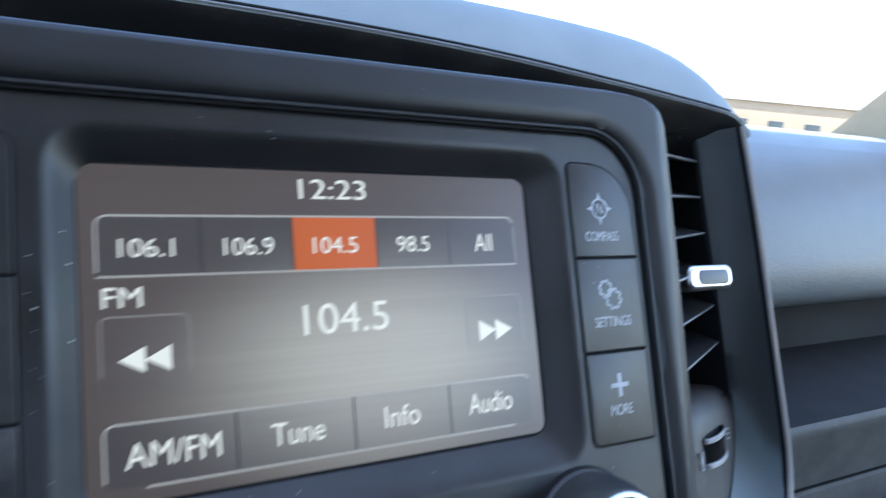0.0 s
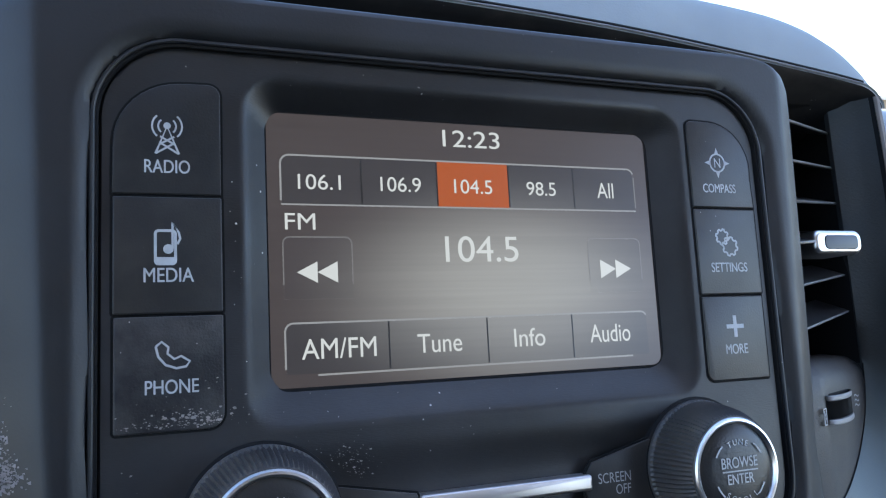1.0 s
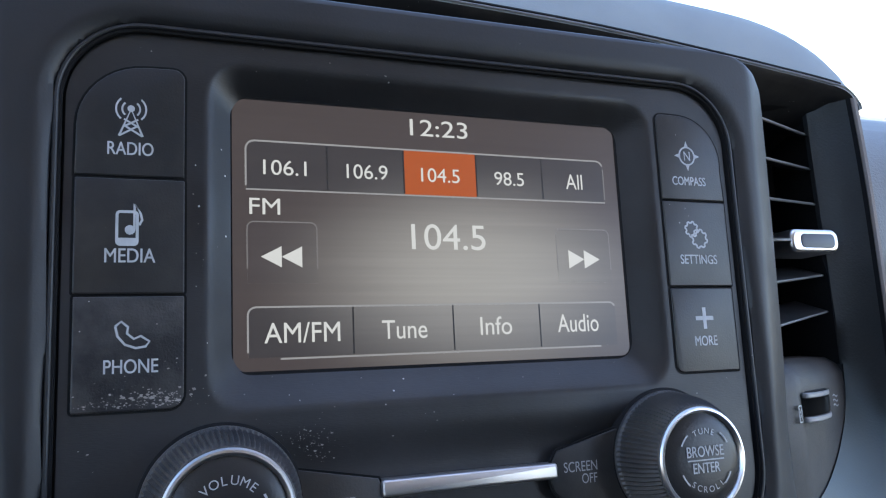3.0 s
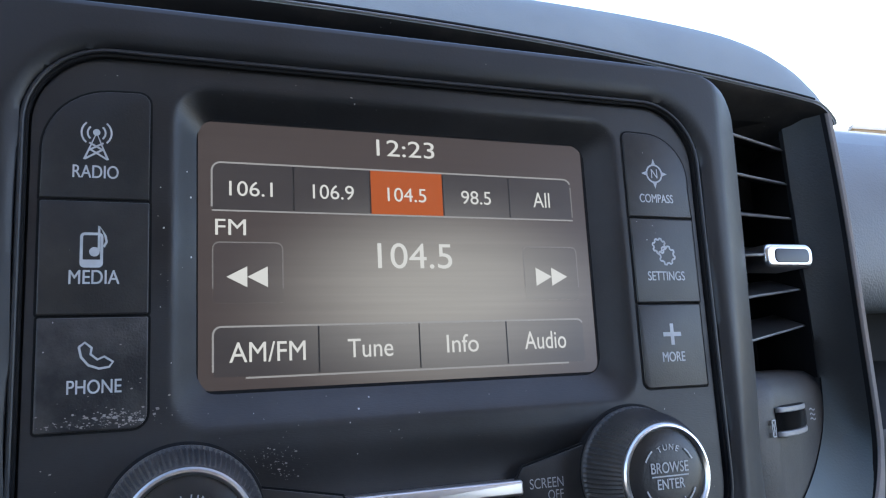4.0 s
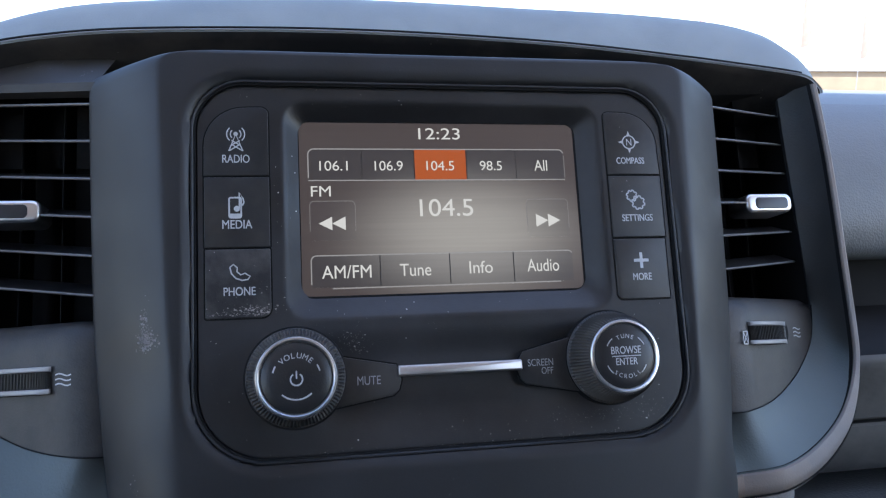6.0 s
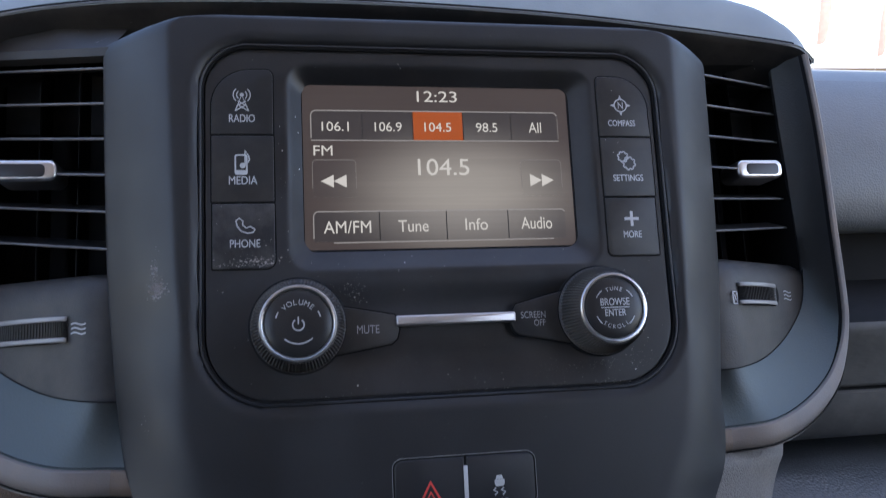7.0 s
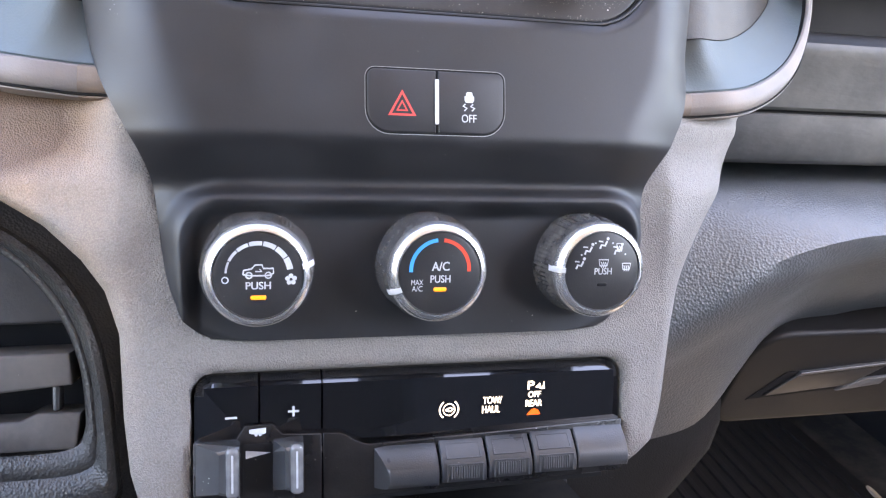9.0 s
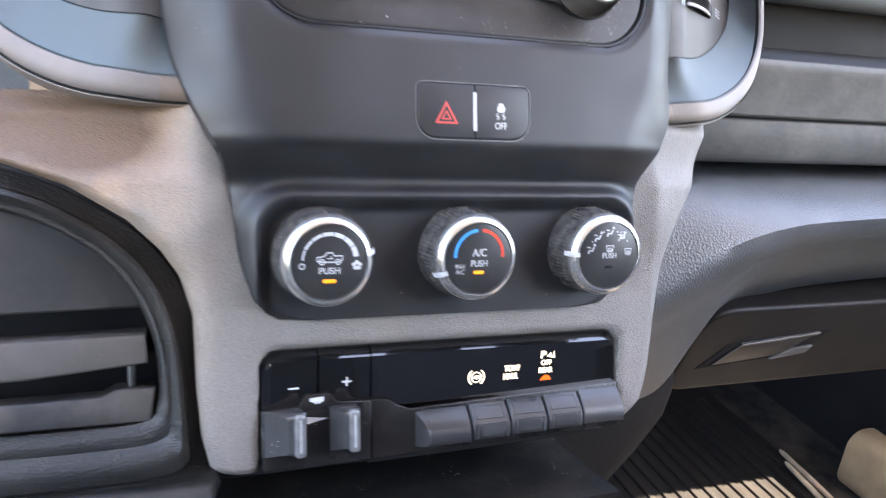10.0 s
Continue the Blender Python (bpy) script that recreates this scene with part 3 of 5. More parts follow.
# ---- vents, one each side ----
def vent(side, label):
    v = thing("air_vent", label, "air vent", group="centre air vents")
    S = lambda pts: [(side * x + (MID if side > 0 else -1.0), y, z) for x, y, z in pts]
    level = lambda x: 27 + 0.56 * (x - 140)
    tilt = lambda x: 0.117 * (x - 147) if side > 0 else 2.6 + 0.165 * (x - 175)
    plane = lambda x: level(x) + 13 * smooth(134, 118, x)
    # frame: outer wall, sill and lower plate
    rim = [tuple(q) for q in spline([(195.5, 72.5), (198.5, 50), (200.5, 24), (201.5, -20), (202, -50), (200.5, -63), (195, -75), (185, -87), (169, -97), (150, -103.5), (126, -106), (108, -106.5)], 5)]
    inner = [tuple(q) for q in spline([(188, 74), (189, 50), (191, 24), (194, -16), (195, -34), (191, -51), (178, -64.5), (164, -73), (151, -78), (138, -80.3), (126, -81.2), (108, -82)], 5)]
    ry = lambda x: 14 + 0.36 * (x - 128) + 9 * smooth(146, 122, x) + 3 * smooth(122, 110, x)
    def wall(a, b):
        bm = bmesh.new()
        R_, I_ = rim[a:b], inner[a:b]
        loft(bm, [S([(x, ry(x), z) for x, z in R_]), S([(x * 0.75 + u * 0.25, ry(x) * 0.65 + plane(u) * 0.35 + 1.5, z * 0.75 + w * 0.25) for (x, z), (u, w) in zip(R_, I_)]),
                  S([(x * 0.3 + u * 0.7, plane(u) * 0.8 + ry(x) * 0.2 + 1.0, z * 0.3 + w * 0.7) for (x, z), (u, w) in zip(R_, I_)]), S([(u, plane(u) + 0.4, w) for u, w in I_]),
                  S([(u, plane(u) + 2.6, w) for u, w in I_])], closed=False)
        return bm
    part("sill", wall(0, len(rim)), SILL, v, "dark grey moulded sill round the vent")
    bm = bmesh.new()
    rows = []
    for z, dy in ((-86, 1), (-82, 0.8), (-60, 0.3), (-42, 0), (-37.5, 0.6), (-33.5, 3.2), (-31, 8), (-30, 20)):
        wide = interp(z, [(-86, 150), (-82, 164), (-66, 184), (-52, 197), (0, 198)])
        rows.append(S([(x, plane(x) + dy, z) for x in (118, 126, 136, 143, wide * 0.5 + 76, wide - 4, wide)]))
    loft(bm, rows, closed=False)
    part("lower_plate", bm, material("dusty dark grey vent plate", (0.027, 0.027, 0.028), 0.55, bump=0.25, bump_scale=1300, vary=0.15, dust=0.3, dust_color=(0.2, 0.17, 0.14)), v)
    # dark duct
    bm = bmesh.new()
    loft(bm, [S([(129, 40, 66), (190, plane(190) + 1, 74), (194, plane(194) + 1, -34), (118, plane(118) + 1, -34)]),
              S([(129, 75, 66), (188, 90, 74), (188, 90, -34), (118, 75, -34)])], cap_last=True)
    part("duct", bm, GAP, v)
    for k in range(7):
        z = 56.5 - 14.8 * k
        if z < -30:
            continue
        bm = bmesh.new()
        loops = []
        for x in (121, 140, 160, 187):
            y = level(x) + 1.5
            zz = z + tilt(x)
            loops.append(S([(x, y, zz + 0.4), (x, y - 0.5, zz), (x, y, zz - 0.5), (x, y + 16, zz + 5.0), (x, y + 16, zz + 5.9)]))
        loft(bm, loops, cap_first=True, cap_last=True)
        part("slat", bm, SLAT, v, smooth=False)
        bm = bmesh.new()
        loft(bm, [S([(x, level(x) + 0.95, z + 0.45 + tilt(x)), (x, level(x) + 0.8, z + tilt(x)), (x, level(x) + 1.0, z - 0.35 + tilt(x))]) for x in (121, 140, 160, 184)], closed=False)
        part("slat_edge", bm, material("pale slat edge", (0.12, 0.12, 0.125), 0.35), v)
    for x in (130, 147, 166):
        bm = bmesh.new()
        loft(bm, [S([(x - 0.5, level(x) + 19, z), (x, level(x) + 18.4, z), (x + 0.5, level(x) + 19, z), (x + 0.8, level(x) + 34, z), (x - 0.8, level(x) + 34, z)]) for z in (-31, 72)])
        part("vane", bm, GAP, v, smooth=False)
    bm = bmesh.new()
    q = inner[20:]
    loft(bm, [S([(x + d, plane(x) + y, z + d) for x, z in q]) for d, y in ((-0.3, 0.3), (-0.2, -0.2), (0.1, -0.2), (0.2, 0.5))], closed=False)
    part("sill_gap", bm, GAP, v, "dark gap along the sill")
    bm = bmesh.new()
    if side > 0:
        bm.free()
    else:
        loft(bm, [S([(x, level(x) + 5, 60.6 + tilt(x)), (x, level(x) - 0.6, 61.2 + tilt(x)), (x, level(x) - 0.9, 64.6 + tilt(x)), (x, level(x) + 1, 66 + tilt(x)), (x, max(level(x) + 4, 52), 82)]) for x in (128, 140, 160, 190)], closed=False)
        part("top_rail", bm, RAIL, v, "dusty rail over the slats")
    # louvre tab
    t0, t1 = (150.3, 174) if side > 0 else (151, 176)
    tab = slab(rrect(t0, t1, 7.8, 16.8, 3.4), 0, 16, 1.6, 4)
    fix = lambda b, dy: [setattr(q, "co", Vector((side * q.co.x + (MID if side > 0 else -1.0) * MM, q.co.y + (plane(q.co.x / MM) - 9 + dy) * MM, q.co.z))) for q in b.verts]
    flat = lambda b, dy: [setattr(q, "co", Vector((side * q.co.x + (MID if side > 0 else -1.0) * MM, q.co.y + (plane(163) - 6.5 + dy) * MM, q.co.z))) for q in b.verts]
    flat(tab, 0)
    tb = part("louvre_tab", tab, CHROME, v, "chrome louvre tab")
    ins = slab(rrect(t0 + 4.6, t1 - 2.4, 9.5, 14.9, 1.9), -0.25, 1, 0.3)
    flat(ins, 0)
    part("tab_inlay", ins, material("dark tab inlay", (0.03, 0.03, 0.033), 0.35), tb)
    # thumb wheel, lying in a slot
    w0, w1, zc = (139.8, 170.0, -47.6) if side > 0 else (145, 177, -52.5)
    slot = slab(rrect(w0 - 0.3, w1 + 1.4, zc - 5.3, zc + 5.3, 4.6), 9, 12, 0.3)
    fix(slot, -0.25)
    part("wheel_slot", slot, GAP, v)
    bm = bmesh.new()
    n = 76
    loops = []
    for dz, r in ((-5.0, 0.90), (-4.4, 0.98), (-3.2, 1.0), (-2.9, 0.965), (2.9, 0.965), (3.2, 1.0), (4.4, 0.98), (5.0, 0.90)):
        loop = []
        for k in range(n + 1):
            a = math.pi * k / n
            rr = r * (1 - (0.13 if (k % 2 and abs(dz) < 3.1) else 0))
            x = (w0 + w1) / 2 - (w1 - w0) / 2 * math.cos(a) * (0.98 if abs(dz) > 4.5 else 1)
            loop.append((x - 3.0 * math.sin(a) * rr, plane(x) + 0.6 - 6.4 * math.sin(a) * rr, zc + dz))
        loops.append(S(loop))
    loft(bm, loops, closed=False)
    wh = part("thumbwheel", bm, WHEEL, v, "ribbed thumbwheel", angle=20)
    for dz in (-4.1, 4.1):
        bm = bmesh.new()
        lo = []
        for k in range(n + 1):
            a = math.pi * k / n
            x = (w0 + w1) / 2 - (w1 - w0) / 2 * math.cos(a)
            lo.append([(x - q * 3.05 * math.sin(a), plane(x) + 0.4 - q * 6.45 * math.sin(a), zc + dz + o) for q, o in ((1.0, -0.9), (1.1, -0.5), (1.1, 0.5), (1.0, 0.9))])
        loft(bm, [S(r) for r in lo], closed=False)
        part("wheel_ring", bm, WORN_GLINT, wh, "grey ring")
    # printed air-flow marks
    a0 = 178.6 if side > 0 else 140
    for k in range(3):
        z = zc + 1.8 - 1.8 * k
        bm = bmesh.new()
        pts = [(a0 - 3 + 0.33 * q, z + 0.42 * math.sin(q * 0.33)) for q in range(20)]
        if side < 0:
            pts = [(2 * a0 - x, zz) for x, zz in pts]
        stroke(pts, 0.5, 0, bm=bm)
        fix(bm, 8.8)
        part("flow_mark", bm, PRINT_DIM, v)
    if side > 0:
        bm = bmesh.new()
        bx = rrect(135.4, 138.6, zc - 4.6, zc + 0.8, 0.3)
        stroke(bx, 0.45, 0, bm=bm, closed=True)
        stroke([(135.4, zc - 4.6), (138.6, zc + 0.8)], 0.45, 0, bm=bm)
        stroke([(138.6, zc - 4.6), (135.4, zc + 0.8)], 0.45, 0, bm=bm)
        fix(bm, 8.8)
        part("shut_mark", bm, PRINT_DIM, v)
    # beige strip along the rim
    st = thing("trim_strip", "dusty beige trim strip edging the vent surround", "dashboard trim", group="vent trim strips")
    bm = bmesh.new()
    loops = []
    for i, (x, z) in enumerate(rim):
        a, b = Vector(rim[max(i - 1, 0)]), Vector(rim[min(i + 1, len(rim) - 1)])
        d = (b - a).normalized()
        nx, nz = -d.y, d.x
        w = 4.2 + 5.6 * smooth(-60, -102, z)
        sec = [(2.0, -0.6), (0.3, -0.2), (-0.7, 0.8), (-0.8, w * 0.55), (0.2, w * 0.85), (2.2, w), (3.2, w + 0.2), (3.5, w + 1.6), (6, w + 2.0), (26, w + 1.5)]
        loops.append(S([(x + nx * o, ry(x) + y, z + nz * o) for y, o in sec]))
    cut = next(i for i, (x, z) in enumerate(rim) if z < -90 and x < 128)
    loft(bm, loops[:cut + 1], closed=False)
    part("strip", bm, STRIP, st)
    bm = bmesh.new()
    loft(bm, loops[cut:], closed=False)
    part("strip_end", bm, STRIP_END, st, "browned end of the strip")
    bm = bmesh.new()
    loft(bm, [S([(x - 0.6 * smooth(-95, -55, z), ry(x) - 0.2, z + 0.7 * smooth(-45, -90, z)), (x - 1.2 * smooth(-95, -55, z), ry(x) + 1.5, z + 1.1 * smooth(-45, -90, z))]) for x, z in rim], closed=False)
    part("shadow_gap", bm, GAP, st)
    bm = bmesh.new()
    loops = []
    for i, (x, z) in enumerate(rim):
        a, b = Vector(rim[max(i - 1, 0)]), Vector(rim[min(i + 1, len(rim) - 1)])
        d = (b - a).normalized()
        w = 4.2 + 5.6 * smooth(-60, -102, z)
        loops.append(S([(x - d.y * o, ry(x) + y, z + d.x * o) for y, o in ((2.6, w - 0.1), (1.9, w + 0.3), (2.0, w + 0.8), (3.6, w + 1.1))]))
    loft(bm, loops, closed=False)
    part("lower_gap", bm, GAP, st, "dark line under the strip")
    return v


vent(1, "black slatted air vent with a chrome tab, towards the passenger")
vent(-1, "black slatted air vent with a chrome tab, towards the driver")


# ---- passenger dash, in the cab's upright axes ----
CAB = pose(0, 0, 1.40)


def extrude(profile, x0, x1, bm=None, steps=2, bulge=None):
    """A profile of (y, z) in millimetres drawn along x."""
    bm = bm or bmesh.new()
    loops = []
    for k in range(steps + 1):
        x = x0 + (x1 - x0) * k / steps
        loops.append([(x, y, z) for y, z in (bulge(x, profile) if bulge else profile)])
    loft(bm, loops, cap_first=False, cap_last=False, closed=False)
    return bm


def soft(profile, per=5):
    return [tuple(q) for q in spline(profile, per)]


tp = thing("dash_top_pad", "charcoal grained passenger dash top pad", "dashboard pad", CAB)
TOP = soft([(900, 20), (600, 42), (330, 55), (230, 56), (170, 46), (138, 18), (123, -14), (120, -34), (125, -46), (142, -52), (175, -52)])
part("top_skin", extrude(TOP[:21], 190, 830, steps=12), PAD, tp)
part("front_roll", extrude(TOP[20:], 190, 830, steps=12), PAD, tp)
ip = thing("dash_insert_panel", "dusty grey dash insert panel with a seam across it", "dashboard panel", CAB)
bm = extrude(soft([(62, -87), (60, -91), (62, -104), (64, -124)], 3) + [(66, -126)], 130, 830, steps=8)
part("upper_panel", bm, PANEL, ip)
# ledge coloured black so that it shows no light
part("top_edge", extrude([(62, -87), (66, -85.4), (150, -85.4)], 130, 830), GAP, ip, "upper edge blackened to stay in shade")
part("seam", extrude([(66.0, -126), (68, -127), (66.0, -128)], 130, 830), GAP, ip)
part("lower_panel", extrude([(66, -128)] + soft([(64, -129), (64, -140), (68, -156), (74, -160)], 3) + [(120, -160)], 130, 830, steps=8), PANEL, ip)
solo("dash_recess", extrude([(172, -30), (150, -80), (150, -185)], 130, 830), GAP, "black recess behind the dash insert panel", "dashboard panel", CAB)
PAD_CREST = soft([(90, -282), (130, -258), (163, -237), (186, -221), (204, -208.5), (224, -198.5), (258, -189), (300, -184.5), (420, -181), (840, -180)])
PAD_FOOT = soft([(90, -346), (160, -340), (200, -333), (218, -324), (236, -304), (250, -286), (274, -274), (318, -267), (364, -261), (480, -256), (840, -252)])


def pad_roll(x, profile):
    """The pad's crest sinks beside the switch bank, where its front runs straight down; elsewhere it rolls under."""
    top, foot = interp(x, PAD_CREST), interp(x, PAD_FOOT)
    deep = 50 + 28 * smooth(210, 300, x)
    out = [(140, -172), (80, -171), (58, -170)]
    for k in range(1, 9):
        a = k / 8
        out.append((58 - 43 * a - 3 * math.sin(math.pi * a), -170 + (top + 170) * (0.55 * a + 0.45 * a ** 2.2)))
    for k in range(1, 15):
        a = k / 14
        out.append((15 - 3.2 * math.sin(min(a * 9, math.pi)) + (deep - 15) * (0.45 * a + 0.55 * a ** 1.4), top + (foot - top) * a))
    return out + [(deep + 3, foot - 1.4), (deep + 8, foot - 1.8), (deep + 50, foot + 2)]


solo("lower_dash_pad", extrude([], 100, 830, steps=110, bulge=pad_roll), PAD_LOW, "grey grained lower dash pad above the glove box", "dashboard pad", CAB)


def tipped(bm):
    """Leans the glove box face, its foot further in."""
    for v in bm.verts:
        v.co.y += 0.34 * (-0.262 - v.co.z)
    return bm


glove = thing("glove_box", "black glove box door with a long recessed pull", "glove box", CAB)
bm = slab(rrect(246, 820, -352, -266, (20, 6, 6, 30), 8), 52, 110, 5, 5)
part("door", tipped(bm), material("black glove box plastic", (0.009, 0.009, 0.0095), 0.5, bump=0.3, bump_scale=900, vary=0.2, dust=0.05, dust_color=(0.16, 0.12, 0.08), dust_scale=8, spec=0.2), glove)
part("pull_recess", tipped(slab([(266, -327), (370, -318), (384, -292), (286, -302)], 51.4, 60, 0.4)), GAP, glove, "black recess of the pull")
part("pull", tipped(slab([(277, -323), (342, -317), (366, -298), (295, -304)], 49.5, 60, 1.6)), material("worn black pull", (0.014, 0.014, 0.015), 0.35, specks=0.2), glove)
# greyer edge and wedge paint the glints on the pull
part("pull_edge", tipped(slab([(294, -304), (370, -297), (371, -294.4), (296, -301)], 48.4, 56, 0.9)), material("grey pull glint", (0.06, 0.06, 0.063), 0.4), glove, "painted glint along the pull's upper edge")
part("pull_wedge", tipped(slab([(334, -321), (368, -316.5), (372, -309), (352, -310.5)], 48.6, 56, 0.8)), GLINT_DARK, glove, "grey wedge painted as a glint")

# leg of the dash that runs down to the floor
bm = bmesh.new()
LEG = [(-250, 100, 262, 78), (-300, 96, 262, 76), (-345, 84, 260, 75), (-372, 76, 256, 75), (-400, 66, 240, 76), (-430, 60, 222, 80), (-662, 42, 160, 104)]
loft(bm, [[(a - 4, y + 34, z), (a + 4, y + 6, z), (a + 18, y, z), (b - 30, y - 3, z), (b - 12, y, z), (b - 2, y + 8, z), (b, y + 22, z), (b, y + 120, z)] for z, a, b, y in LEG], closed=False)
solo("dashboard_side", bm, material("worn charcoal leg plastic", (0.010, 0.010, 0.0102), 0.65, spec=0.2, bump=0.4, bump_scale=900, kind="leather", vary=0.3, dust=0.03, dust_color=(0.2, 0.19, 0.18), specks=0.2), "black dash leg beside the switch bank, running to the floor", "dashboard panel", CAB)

# ---- driver's side: pocket with a rounded rim ----
pocket = thing("storage_pocket", "black open storage pocket with a thick grained rim", "storage pocket")
rim_o = [tuple(q) for q in spline([(-330, -130), (-240, -141), (-185, -152), (-156, -166), (-137, -182), (-125, -203), (-119.5, -228), (-118, -247), (-117, -262), (-118, -275), (-140, -281), (-220, -283), (-330, -283)], 5)]
rim_i = [tuple(q) for q in spline([(-330, -142), (-240, -153), (-186, -162), (-158, -176), (-145, -189), (-136, -204), (-131, -220), (-129.5, -236), (-130, -245), (-135, -252), (-158, -254), (-220, -255), (-330, -255)], 5)]
bm = bmesh.new()
mix = lambda t: [(a * (1 - t) + c * t, b * (1 - t) + d * t) for (a, b), (c, d) in zip(rim_o, rim_i)]
py = lambda x, z: 27 + 0.12 * max(-x - 120, 0) + 0.10 * (-z - 150)
loft(bm, [[(x, py(x, z) + dy, z) for x, z in mix(t)] for t, dy in ((-0.9, 34), (-0.75, 12), (0.0, 6), (0.08, 1.0), (0.3, -1.2), (0.5, 0.2), (0.62, 2.2), (0.72, 1.6), (0.85, 2.0), (0.97, 4.0), (1.0, 8), (1.0, 30))], closed=False)
part("rim", bm, material("black grained rim", (0.012, 0.0118, 0.0118), 0.45, bump=0.45, bump_scale=900, kind="leather", grain=0.0007, vary=0.2, dust=0.08, specks=0.25), pocket)
bm = bmesh.new()
loft(bm, [[(x, py(x, z) + 6, z) for x, z in mix(0.99)], [(x * 0.98, 75, z) for x, z in mix(0.99)]], closed=False)
part("wall", bm, GAP, pocket)
part("back", slab([(-340, -262), (-120, -262), (-120, -130), (-340, -130)], 74, 80, 0.5), GAP, pocket)
part("inner_cover", slab([(-340, -206), (-137, -203.5), (-139, -140), (-340, -135)], 48, 60, 1.5), material("charcoal pocket cover", (0.02, 0.02, 0.0215), 0.5, bump=0.15, vary=0.15, dust=0.15), pocket)
part("ledge", slab([(-340, -236), (-180, -231), (-134, -227), (-134.5, -214.5), (-340, -217)], 40, 70, 1.2), material("worn grey ledge", (0.05, 0.046, 0.044), 0.5, vary=0.2, dust=0.4, dust_color=(0.2, 0.17, 0.14), specks=0.3), pocket, "scuffed grey ledge")
part("lower_flap", slab([(-340, -253), (-133, -253), (-131, -238.5), (-147, -238), (-153, -241), (-340, -242)], 43, 60, 1.2), material("dark grey flap", (0.02, 0.02, 0.021), 0.5, vary=0.2, dust=0.3), pocket)
part("peg", box(-142.4, -139.4, 47, 54, -238.5, -228, 1.2), KEY, pocket)
solo("driver_lower_panel", slab([(-420, -420), (-106, -420), (-106, -283), (-420, -283)], 44, 70, 6), material("black lower panel", (0.02, 0.02, 0.021), 0.6, bump=0.4, bump_scale=700, vary=0.2, dust=0.3), "black dusty lower panel under the storage pocket", "dashboard panel")
solo("driver_dash_block", extrude(soft([(900, 20), (600, 42), (330, 55), (230, 56), (170, 46), (138, 18), (124, -20), (110, -90), (100, -180)]), -830, -190, steps=8), PAD, "charcoal grained driver dash pad", "dashboard pad", CAB)

# ---- open tray under the switches ----
tray = thing("console_tray", "dirty black open tray below the switch bank", "storage tray")
part("tray_back", slab(rrect(-112, 108, -420, -268, 4), 120, 126, 1), VENT, tray)
bm = bmesh.new()
loft(bm, [[(-106, 62, -283), (90, 60, -281), (90, 60, -286), (-104, 62, -288)], [(-106, 122, -287), (90, 122, -285), (90, 122, -290), (-104, 122, -292)]], cap_first=True, cap_last=True)
part("upper_shelf", bm, GAP, tray)
bm = bmesh.new()
loft(bm, [[(-104, 34, -312), (98, 30, -310), (98, 34, -318), (-104, 38, -320)], [(-104, 122, -300), (98, 122, -298), (98, 122, -306), (-104, 122, -308)]], cap_first=True, cap_last=True)
part("tray_floor", bm, material("dusty tray floor", (0.006, 0.006, 0.006), 0.7, vary=0.3, dust=0.1, spec=0.25, dust_color=(0.22, 0.18, 0.14), dust_scale=40, specks=0.6), tray, "dust-covered floor of the tray")
part("lower_lip", box(-106, 102, 40, 122, -420, -321, 3), material("black tray lip", (0.008, 0.008, 0.0085), 0.5, dust=0.08, spec=0.3), tray)

# ---- cab shell ----
solo("floor", slab([(-900, -680), (900, -680), (900, -660), (-900, -660)], -1900, 1000, 1), CARPET, "black carpeted cab floor", "floor", CAB, kind="structure")
fm = thing("floor_mat", "ribbed black rubber floor mat in the passenger footwell", "floor mat", pose(0.56, 0.20, 0.742))
part("mat", slab(rrect(-230, 150, -4, 6, 2), -300, 330, 2), MAT_RUB, fm)
for k in range(17):
    part("rib", box(-215 + 21 * k, -207 + 21 * k, -280, 300, 5, 10, 1), MAT_RUB, fm)
# bright warm tan carries the sunlight on the sill
solo("sill_plate", slab(rrect(742, 800, -662, -575, 24), -700, 280, 20), material("sunlit tan sill trim", (0.62, 0.46, 0.28), 0.6, bump=0.2), "pale beige door sill trim with sunlight put into its colour", "trim", CAB, kind="structure")
# rods of unknown kind, their sunlight put into the pale colour
for sx_, sy_, turn in ((0.664, 0.19, -9), (0.684, 0.215, -6)):
    stick = lathe([(2.4, 0), (3.2, 12), (3.8, 60), (3.2, 120), (2, 126)], 14)
    solo("pale_rod", stick, material("pale sunlit rod", (0.72, 0.6, 0.44), 0.7, vary=0.15, vary_scale=80), "pale rod of unknown kind lying on the rubber floor mat", "stick", pose(sx_, sy_, 0.758, 0, 0, turn), group="sticks on the mat")
fw = solo("firewall", slab([(-900, -900), (900, -900), (900, 30), (-900, 30)], 700, 720, 1), VENT, "black firewall behind the dash", "wall", CAB, kind="structure")
SIDE = {-1: -190, 1: -80}      # lower edge of each side opening, set by the light it admits
